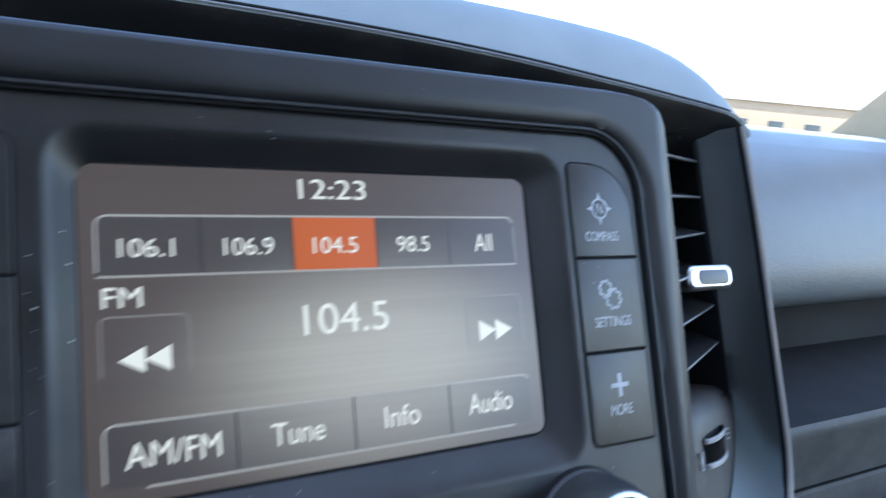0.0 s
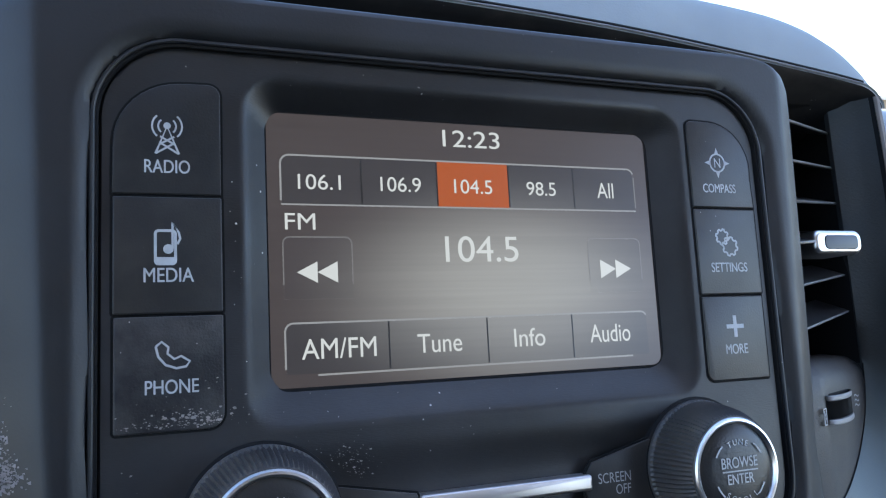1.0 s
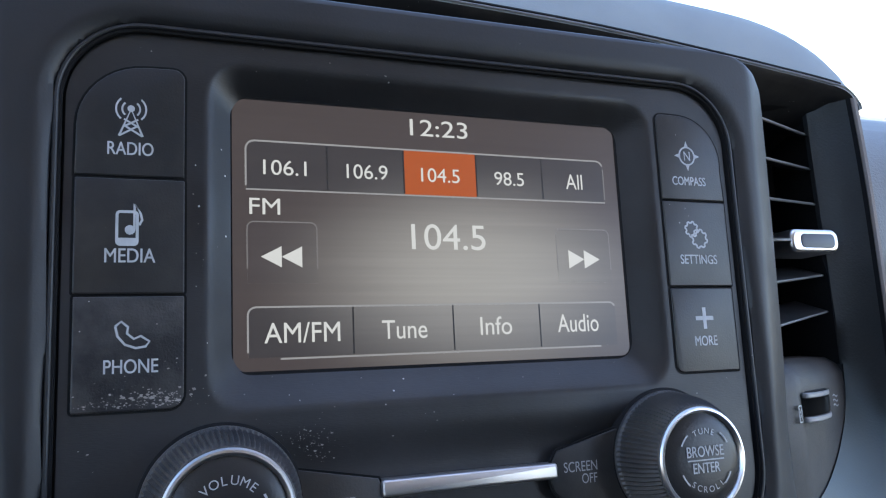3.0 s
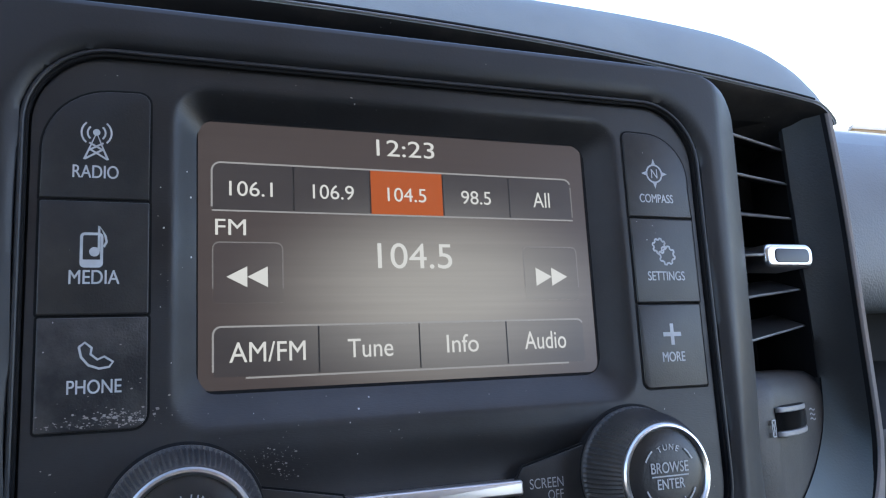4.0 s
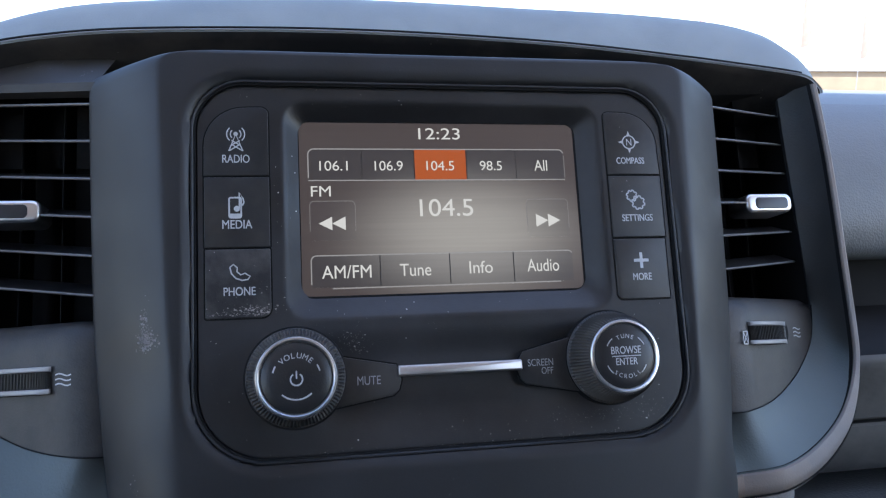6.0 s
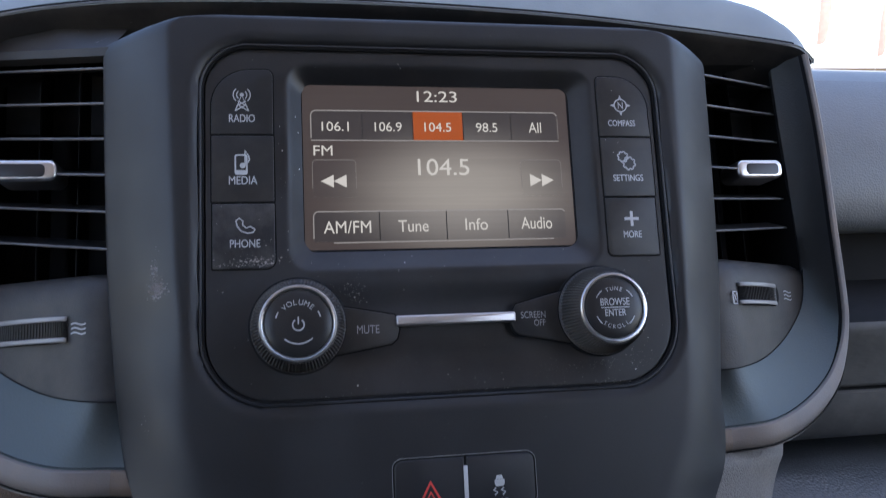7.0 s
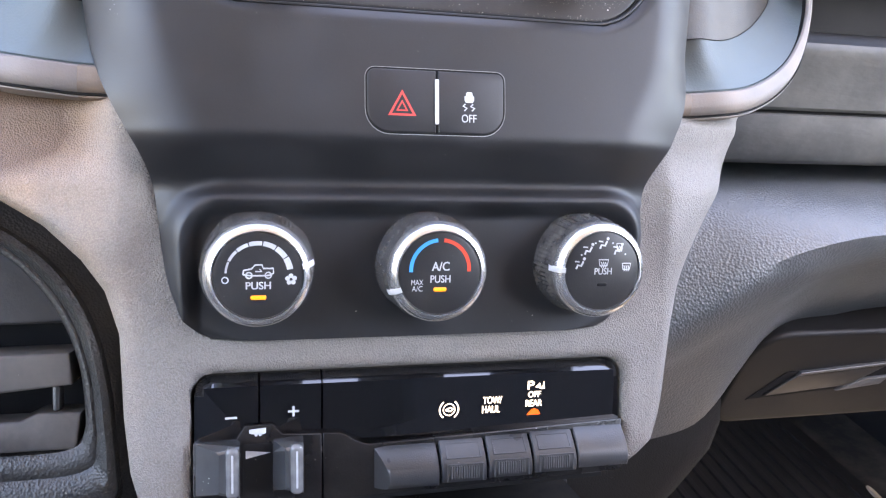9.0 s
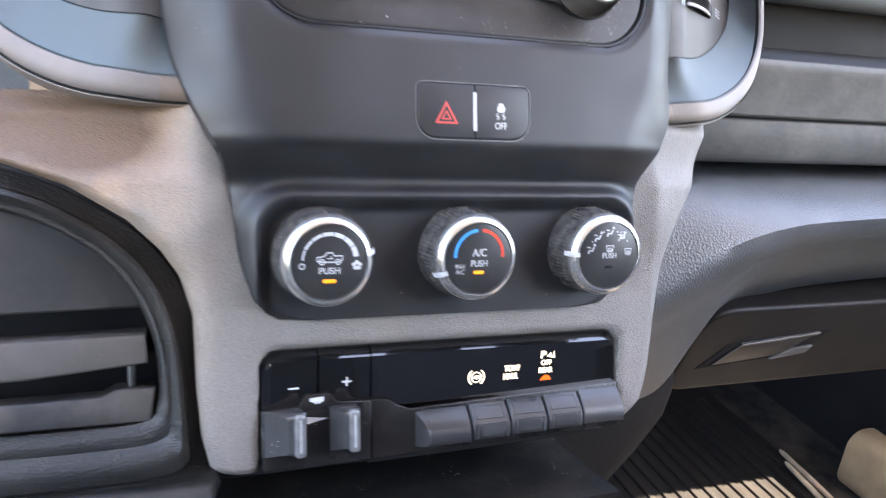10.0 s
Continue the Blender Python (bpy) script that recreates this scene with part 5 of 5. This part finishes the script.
# ---- climate knobs ----
def climate_knob(cx, label, mark):
    kn = thing("climate_knob", label, "knob", DASH @ pose(cx * MM, 0.0135, -0.1798, 8.5) @ pose(0, -0.0135, 0) @ Matrix.Diagonal((1.08, 1.0, 1.08, 1)), group="climate knobs")
    part("base", lathe([(21.0, 24), (21.0, 17.6), (20.8, 17.2), (19.2, 17.1)], 72, 0, -1.0), SKIRT, kn)
    bm = bmesh.new()
    n = 144
    loops = []
    for r, y, g in ((20.4, 19, 0), (20.2, 16, 0.3), (19.4, 6, 0.4), (18.6, 0.5, 0.3), (18.1, -0.6, 0)):
        loops.append([((r - g * (j % 2) - (0.45 if (j // 18) % 2 and 0 < g else 0)) * math.cos(2 * math.pi * j / n), y, (r - g * (j % 2) - (0.45 if (j // 18) % 2 and 0 < g else 0)) * math.sin(2 * math.pi * j / n) - 1.0) for j in range(n)])
    loft(bm, loops, cap_first=True, cap_last=True)
    part("grip", bm, GRIP, kn, "gloss black ribbed grip", angle=25)
    rg = part("ring", lathe([(17.8, 0.9), (18.1, -0.8), (17.8, -2.4), (16.8, -4.4), (15.4, -5.6), (14.9, -5.6), (14.7, -4.4)], 96, 0, -1.0, cap=False), SATIN, kn, "satin silver ring", angle=60)
    part("face", lathe([(14.8, -4.2), (14.5, -5.0), (13.7, -5.3), (0.5, -5.35)], 72, 0, -1.0), CAP, kn)
    c, s = math.cos(radians(mark)), math.sin(radians(mark))
    bm = bmesh.new()
    pr = [(14.7, -5.75), (16.9, -4.85), (18.5, -2.6), (18.9, -0.6), (18.9, 1.2)]
    loft(bm, [[(r * c - o * s, y - (0.25 if abs(o) < 0.9 else -0.3), r * s + o * c - 1.0) for r, y in pr] for o in (-1.0, -0.8, 0.8, 1.0)], closed=False)
    part("pointer", bm, WHITE_INLAY, rg, "white pointer")
    return kn


FY = -5.45
kn = climate_knob(-63.4, "silver-ringed fan speed knob with a lit amber lamp", 12)
for i, (a0, a1, w) in enumerate(((177, 156, 0.7), (154, 132, 0.95), (130, 108, 1.2), (106, 83, 1.4), (81, 58, 1.6), (56, 33, 1.8), (31, 9, 2.0))):
    part("fan_mark", stroke(arc(0, -0.4, 10.4, a0, a1, 5), w, FY), PRINT_DIM, kn)
bm = letters("PUSH", -4.0, 4.0, -5.4, -2.9, FY, bold=0.08)
part("lettering", bm, PRINT, kn)
bm = stroke([(-4.9, -0.4), (-4.7, 1.0), (-2.2, 1.5), (-1.0, 2.8), (1.2, 2.8), (1.6, 1.6), (4.8, 1.6), (4.9, 0.0), (3.9, -0.6), (2.6, -0.8), (-2.2, -0.8), (-4.9, -0.4)], 0.5, FY)
stroke(arc(-3.0, -0.7, 1.0, 0, 345, 12), 0.45, FY, bm=bm, closed=True), stroke(arc(3.2, -0.7, 1.0, 0, 345, 12), 0.45, FY, bm=bm, closed=True), stroke([(-1, 0.6), (1.2, 0.6), (0.4, 1.4)], 0.4, FY, bm=bm)
part("truck_icon", bm, PRINT, kn)
part("off_mark", stroke(arc(-10.6, -2.2, 1.0, 0, 340, 14), 0.4, FY, closed=True), PRINT, kn)
bm = bmesh.new()
for a in range(5):
    t = radians(72 * a + 20)
    blot([(10.6 + 1.2 * math.cos(t) + 0.8 * math.cos(q), -2.2 + 1.2 * math.sin(t) + 0.8 * math.sin(q)) for q in [2 * math.pi * j / 8 for j in range(8)]], FY - 0.004 * a, bm=bm)
part("fan_icon", bm, PRINT, kn)
part("lamp", slab(rrect(-2.5, 2.5, -8.9, -7.5, 0.5), FY - 0.1, FY + 1, 0.2), AMBER, kn, "lit amber lamp")

kn = climate_knob(3.2, "silver-ringed temperature knob with blue and red arcs", 202)
part("cold_arc", stroke(arc(0, 0.4, 10.4, 184, 96, 20), 1.3, FY), PRINT_BLUE, kn, "blue arc")
part("hot_arc", stroke(arc(0, 0.4, 10.4, 84, -4, 20), 1.3, FY), PRINT_SCARLET, kn, "red arc")
bm = letters("A/C", -3.0, 3.2, 0.0, 3.1, FY, bold=0.08)
letters("PUSH", -3.4, 3.7, -4.2, -1.6, FY, bm=bm, bold=0.06), letters("MAX", -10.2, -6.0, -4.9, -3.1, FY, bm=bm), letters("A/C", -10.0, -6.2, -7.2, -5.3, FY, bm=bm)
part("lettering", bm, PRINT, kn)
part("lamp", slab(rrect(-2.2, 2.4, -7.3, -5.9, 0.5), FY - 0.1, FY + 1, 0.2), AMBER, kn, "lit amber lamp")

kn = climate_knob(69.6, "silver-ringed air direction knob with white figures", 178)
part("lettering", letters("PUSH", -3.2, 3.6, -2.2, 0.2, FY, bold=0.06), PRINT, kn)
part("lamp", slab(rrect(-1.8, 2.0, -6.6, -5.4, 0.5), FY - 0.05, FY + 1, 0.2), GAP, kn, "unlit lamp")


def sitter(cx, cz, bm):
    """A pictogram of an air-flow direction: a bent bar and arrows."""
    stroke([(cx + 1.1, cz + 1.0), (cx + 0.3, cz - 0.7), (cx - 1.1, cz - 0.4), (cx - 1.6, cz - 1.8)], 0.75, FY, bm=bm)
    blot(arc(cx + 1.35, cz + 1.9, 0.6, 0, 320, 8), FY, bm=bm)
    stroke([(cx - 2.3, cz + 1.0), (cx - 0.5, cz + 0.8)], 0.5, FY, bm=bm)


for a in (172, 131, 90, 49):
    bm = bmesh.new()
    sitter(9.0 * math.cos(radians(a)), 0.6 + 8.6 * math.sin(radians(a)), bm)
    part("flow_icon", bm, PRINT, kn)
for a in (151, 110, 70, 30):
    part("dot", blot(arc(10.0 * math.cos(radians(a)), 0.6 + 9.4 * math.sin(radians(a)), 0.35, 0, 320, 8), FY), PRINT, kn)


def demist(cx, cz, bm, w=1.0):
    stroke([(cx - 1.9 * w, cz + 1.3), (cx + 1.9 * w, cz + 1.3), (cx + 1.4 * w, cz - 1.0), (cx - 1.4 * w, cz - 1.0)], 0.42, FY, bm=bm, closed=True)
    for q in (-0.8, 0, 0.8):
        stroke([(cx + q, cz - 1.7), (cx + q + 0.25, cz - 0.5), (cx + q - 0.2, cz + 0.5)], 0.35, FY - 0.01, bm=bm)


bm = bmesh.new()
demist(0.2, 2.0, bm)
demist(9.4, 0.6, bm, 0.9), demist(6.2, 8.0, bm, 0.65)
part("demist_icon", bm, PRINT, kn)

# ---- switch bank ----
bank = thing("switch_bank", "gloss black switch bank with lit legends and grey press keys", "switch panel")


def gloss_y(z):
    return 24.0 + 0.17 * (-228 - z)


def gloss_piece(name, x0, x1, rl, rr, label=""):
    """A piece of the glossy cover: an upright face with a chamfer along its top."""
    bm = bmesh.new()
    outline = rrect(x0, x1, -252.5, -223.4, (0.05, 0.05, rr, rl), 5)
    ins = [(min(max(x, x0 + (0.15 if rl < 1 else 4.0)), x1 - (0.15 if rr < 1 else 4.0)), min(z, -228.0)) for x, z in outline]
    loft(bm, [[(x, 44, z) for x, z in outline], [(x, 29.5, z) for x, z in outline], [(x, 27.6, z) for x, z in offset(outline, -0.3)], [(x, gloss_y(z), z) for x, z in ins]], cap_last=True)
    return part(name, bm, GLOSS, bank, label, angle=20)


gm = gloss_piece("minus_key", -87.8, -63.1, 8, 0.3, "gloss black gain key with a minus sign")
gp = gloss_piece("plus_key", -62.7, -38.6, 0.3, 0.3, "gloss black gain key with a plus sign")
gl = gloss_piece("legend_panel", -38.2, 92.8, 0.3, 8, "gloss black panel with lit legends")
GY = 23.93


def lean(bm):
    """Lays printed marks onto the leaning gloss face."""
    for v in bm.verts:
        v.co.y += (gloss_y(v.co.z / MM) - 24.0) * MM
    return bm


part("minus_mark", lean(blot(rrect(-76.0, -71.4, -240.9, -240.0, 0.2, 2), GY)), PRINT, gm)
bm = blot(rrect(-51.8, -47.4, -239.5, -238.6, 0.2, 2), GY)
blot(rrect(-50.05, -49.15, -241.2, -236.9, 0.2, 2), GY - 0.01, bm=bm)
part("plus_mark", lean(bm), PRINT, gp)
# lit legends
bm = stroke(arc(14.6, -242.2, 2.5, 0, 345, 20), 0.45, GY, closed=True)
stroke(arc(14.6, -242.2, 4.1, 125, 235, 10), 0.6, GY, bm=bm), stroke(arc(14.6, -242.2, 4.1, -55, 55, 10), 0.6, GY, bm=bm)
stroke([(13.0, -242.4), (15.0, -241.4), (16.6, -242.0), (15.0, -243.0), (13.0, -242.4)], 0.6, GY, bm=bm)
part("brake_legend", lean(bm), LEGEND, gl, "lit brake symbol")
bm = letters("TOW/", 29.4, 37.6, -240.6, -237.6, GY, bold=0.12)
letters("HAUL", 29.2, 37.0, -244.6, -241.6, GY, bm=bm, bold=0.12)
part("tow_legend", lean(bm), LEGEND, gl, "lit legend TOW/HAUL")
bm = letters("P", 49.2, 52.0, -235.2, -231.6, GY, bold=0.15)
blot([(52.6, -234.4), (54.6, -232.4), (55.6, -235.2)][::-1], GY, bm=bm), blot([(55.6, -235.2), (56.4, -231.6), (57.0, -235.2)][::-1], GY, bm=bm)
letters("OFF", 49.6, 55.2, -238.8, -236.2, GY, bm=bm, bold=0.12), letters("REAR", 48.6, 56.0, -242.8, -240.0, GY, bm=bm, bold=0.12)
part("park_legend", lean(bm), LEGEND, gl, "lit legend P OFF REAR")
part("lamp", lean(blot([(49.2, -246.6), (55.6, -246.6), (54.6, -244.6), (52.8, -243.8), (51.2, -244.2)], GY, 0.2)), ORANGE, gl, "lit orange lamp")

# grey lower plate with the raised trailer tab
bm = slab([(-87.6, -276), (-38.6, -275.5), (-38.6, -248.4), (-54, -247.6), (-57.6, -243.6), (-68.4, -243.6), (-71.6, -248.4), (-87.6, -249.6)], 24.9, 44, 0.5)
lp = part("brake_plate", bm, PLATE, bank, "dark grey trailer brake plate")
part("trailer_icon", blot([(-66.8, -245.2), (-60.4, -244.7), (-60.4, -246.8), (-61.4, -247.2), (-64.6, -247.2), (-66.8, -246.6)][::-1], 24.8), PRINT, lp)
for wx in (-64.2, -62.6):
    part("wheel_icon", blot(arc(wx, -247.3, 0.62, 0, 330, 10), 24.74), PRINT_DIM, lp)
part("wedge_icon", blot([(-68.2, -256.6), (-58.6, -254.6), (-68.2, -253.4)], 24.8), PRINT_DIM, lp)
part("slider_slot", slab(rrect(-69.5, -57.6, -274.5, -250.6, 1.5), 24.85, 30, 0.3), GAP, lp)


def brake_lever(x0, x1, skew):
    lv = part("brake_lever", bmesh.new(), CLEAR, bank, "scuffed translucent pinch lever")
    bm = bmesh.new()
    loft(bm, [[(x0 - 2, 26, -249.5), (x1, 26, -248.5), (x1, 26, -271), (x0 - 2, 26, -270)], [(x0 + skew, 16, -251), (x1 - 0.5, 14.5, -249), (x1 - 0.5, 14.5, -268.5), (x0 + skew, 16, -267)],
              [(x0 + skew + 1, 15, -252), (x1 - 1.2, 13.8, -250), (x1 - 1.2, 13.8, -267.7), (x0 + skew + 1, 15, -266)]], cap_last=True)
    bm.to_mesh(lv.data)
    bm.free()
    part("lever_edge", slab(rrect(x1 - 5.6, x1 - 0.6, -268.5, -249.4, 1.9), 12.6, 16, 1.7, 5), LEVER, lv, "rounded glossy lever edge")
    # thin pale strip paints the highlight down the lever's edge
    part("lever_highlight", slab(rrect(x1 - 3.5, x1 - 2.7, -266, -251.6, 0.35), 12.35, 13.2, 0.25), PRINT_MUTE, lv, "pale painted highlight")


brake_lever(-86, -70, 7)
brake_lever(-56.5, -46, 3.0)

bm = slab([(-38.2, -275.5), (93, -273), (93, -250), (-20, -254.0), (-25.5, -251.8), (-30.5, -248.6), (-38.2, -248.2)], 24.9, 44, 0.6)
part("key_plate", bm, PLATE, bank, "black plate behind the press keys")
keys_x = [(-18.5, 8.4), (9.4, 28.6), (29.6, 48.6), (49.6, 68.6), (69.4, 92.6)]
for i, (a, b) in enumerate(keys_x):
    plain = i in (0, 4)
    bm = bmesh.new()
    zt = -254.5 + 0.03 * (a + b) / 2
    prof = [tuple(q) for q in spline([(26.5, zt + 0.4), (24.8, zt - 0.6), (21.4, zt - 4.2), (18.9, zt - 7.6), (17.8, zt - 10.0), (17.5, zt - 12.6), (18.1, zt - 15.4), (20.0, zt - 16.8), (30, zt - 17.4)], 3)]
    dx = 6.0 if i == 0 else 0.0
    loops = [[(a + (dx * (26 - y) / 8.5 if i == 0 else 0), y + 0.5, z - 0.2) for y, z in prof]]
    loops += [[(x, y, z) for y, z in prof] for x in (a + 0.4 + dx * 1.0, b - 0.4)]
    loops += [[(b, y + 0.5, z - 0.2) for y, z in prof]]
    loft(bm, loops, closed=False, cap_first=True, cap_last=True)
    kk = part("press_key", bm, KEY, bank, "blank grey press key" if plain else "grey press key with a ribbed pad", angle=25)
    if not plain:
        bm = bmesh.new()
        for j in range(12):
            x = a + 4.0 + (b - a - 7.8) * j / 11
            box(x - 0.34, x + 0.34, 17.0, 18.4, zt - 15.0, zt - 9.6, 0.3, bm)
        part("grip_pad", bm, RIB, kk, "ribbed grip")
        part("key_frame", stroke([(a + 2.2, zt - 15.8), (a + 2.2, zt - 9.0), (b - 1.8, zt - 9.0), (b - 1.8, zt - 15.8)], 0.6, 17.05, 0.5), RIB, kk)
        on_slope = lambda t, lift: (24.2 - 4.9 * t - lift * 0.8, zt - 1.6 - 5.6 * t + lift * 0.6)
        ring = lambda m_, lift: [(x, *on_slope(t, lift)) for x, t in ((a + 2.2 + m_, 0.12 * m_), (b - 1.8 - m_, 0.12 * m_), (b - 1.8 - m_, 1 - 0.12 * m_), (a + 2.2 + m_, 1 - 0.12 * m_))]
        bm = bmesh.new()
        loft(bm, [ring(0, -0.2), ring(0.1, 0.55), ring(0.7, 0.55), ring(0.9, 0.1)], cap_last=True)
        part("key_pad", bm, KEY, kk, "framed blank window")
# black slab standing in for the dark void under the keys
part("under_key_void", slab([(-38, -280), (88, -278), (88, -272), (-38, -272)], 34, 44, 0.5), GAP, bank)

# ---- dust and scuffs ----
rng = random.Random(7)


def flecks(name, spots, mat, label, where):
    """Crumbs and scuffs lying on the plastic: clusters of (x, z, spread x, spread z, count, size)."""
    bm = bmesh.new()
    for cx, cz, sx, sz, n, size in spots:
        for _ in range(n):
            x, z = rng.gauss(cx, sx), rng.gauss(cz, sz)
            r, a = 0.68 * size * min(rng.lognormvariate(-0.55, 0.65), 2.2), rng.uniform(0, 6.28)
            y = where(x, z)
            if y is None:
                continue
            pts = [(x + r * rng.uniform(0.5, 1) * math.cos(a + q) * (1.6 if q % 3 else 0.7), y - 0.07, z + r * rng.uniform(0.5, 1) * math.sin(a + q)) for q in (0, 1.3, 2.5, 3.8, 5.0)]
            bm.faces.new([bm.verts.new((px * MM, py * MM, pz * MM)) for px, py, pz in pts])
    return solo(name, bm, mat, label, "dust", kind="stuff")


def on_radio(x, z):
    if radio_edge(x, z) < 0.5 or math.hypot(x + 57.2, z + 56.4) < 19 or math.hypot(x - 61.3, z + 54.9) < 19:
        return None
    if x < -64 and -36 < z < 44:
        return -0.55 if -87.4 < x < -65.8 and -34 < z < 42 else None
    return radio_depth(x, z) if sd_rrect(x, z, *SCR, 3) > 0 else None


DUST = material("pale grit", (0.29, 0.265, 0.245), 0.9, vary=0.3, vary_scale=800)
flecks("radio_dust", [(-38, -42.8, 3.2, 0.9, 50, 0.22), (-36, -45, 2.6, 0.8, 40, 0.2), (-35, -47.5, 2, 0.6, 24, 0.18), (-44, -40, 6, 2, 12, 0.25), (64, -75.5, 9, 1.6, 150, 0.16), (76, -73, 5, 2.4, 50, 0.17), (45, -77, 12, 2, 60, 0.14), (20, -80, 18, 2, 26, 0.25), (-70, -32.2, 3.6, 1.1, 150, 0.34), (-80, -33.2, 5, 0.7, 90, 0.3), (-74, -29, 6, 3, 40, 0.2),
                      (-68, -26, 2, 5, 16, 0.22), (0, -60, 40, 12, 40, 0.18), (-40, 47, 30, 3, 14, 0.2), (-10, -30, 40, 2, 14, 0.25), (-62, 0, 1, 20, 8, 0.25), (-85, -50, 3, 12, 8, 0.2), (20, -83.2, 42, 0.35, 130, 0.17), (64, -82.6, 12, 0.5, 60, 0.18), (-50, -83, 16, 0.4, 24, 0.15), (-90.6, 0, 0.25, 34, 30, 0.16)], DUST, "pale dust and crumbs on the radio", on_radio)
flecks("panel_dust", [(-30, -95, 60, 14, 50, 0.12), (10, -135, 60, 8, 30, 0.12), (20, -170, 60, 16, 46, 0.13), (0, 58, 70, 4, 22, 0.14), (-70, 100, 1, 1, 1, 0.1), (94, -205, 6, 3, 6, 0.3), (20, -201, 40, 2, 14, 0.3)], DUST, "fine dust on the centre stack",
       lambda x, z: stack_depth(x, z) if abs(x) < 88 and sd_rrect(x, z, *RAD, 18) > 3 and sd_rrect(x, z, -24, 29, -131, -106, 5) > 1 and all(math.hypot(x - c, z + 182.4) > 24 for c in (-63.4, 3.2, 69.6)) and -205 < z < 66 else None)
SCUFF = material("pale scuff", (0.30, 0.28, 0.285), 0.7, vary=0.4, vary_scale=500)
flecks("scuff_mark", [(-108.5, -36, 0.9, 3.4, 110, 0.5), (-107.5, -41.5, 1.7, 1.8, 170, 0.6), (-112, -90, 1.5, 3, 10, 0.3)], SCUFF, "pale scuff on the flank of the centre stack", stack_depth)
bezel_dust = flecks("bank_dust", [(-50, -262, 22, 8, 40, 0.18), (40, -252, 40, 1.0, 40, 0.2), (0, -232, 55, 3, 20, 0.14)], DUST, "dust on the switch bank", lambda x, z: (gloss_y(z) if z > -247.5 else 24.8) if -86 < x < 91 and -282 < z < -229 else None)
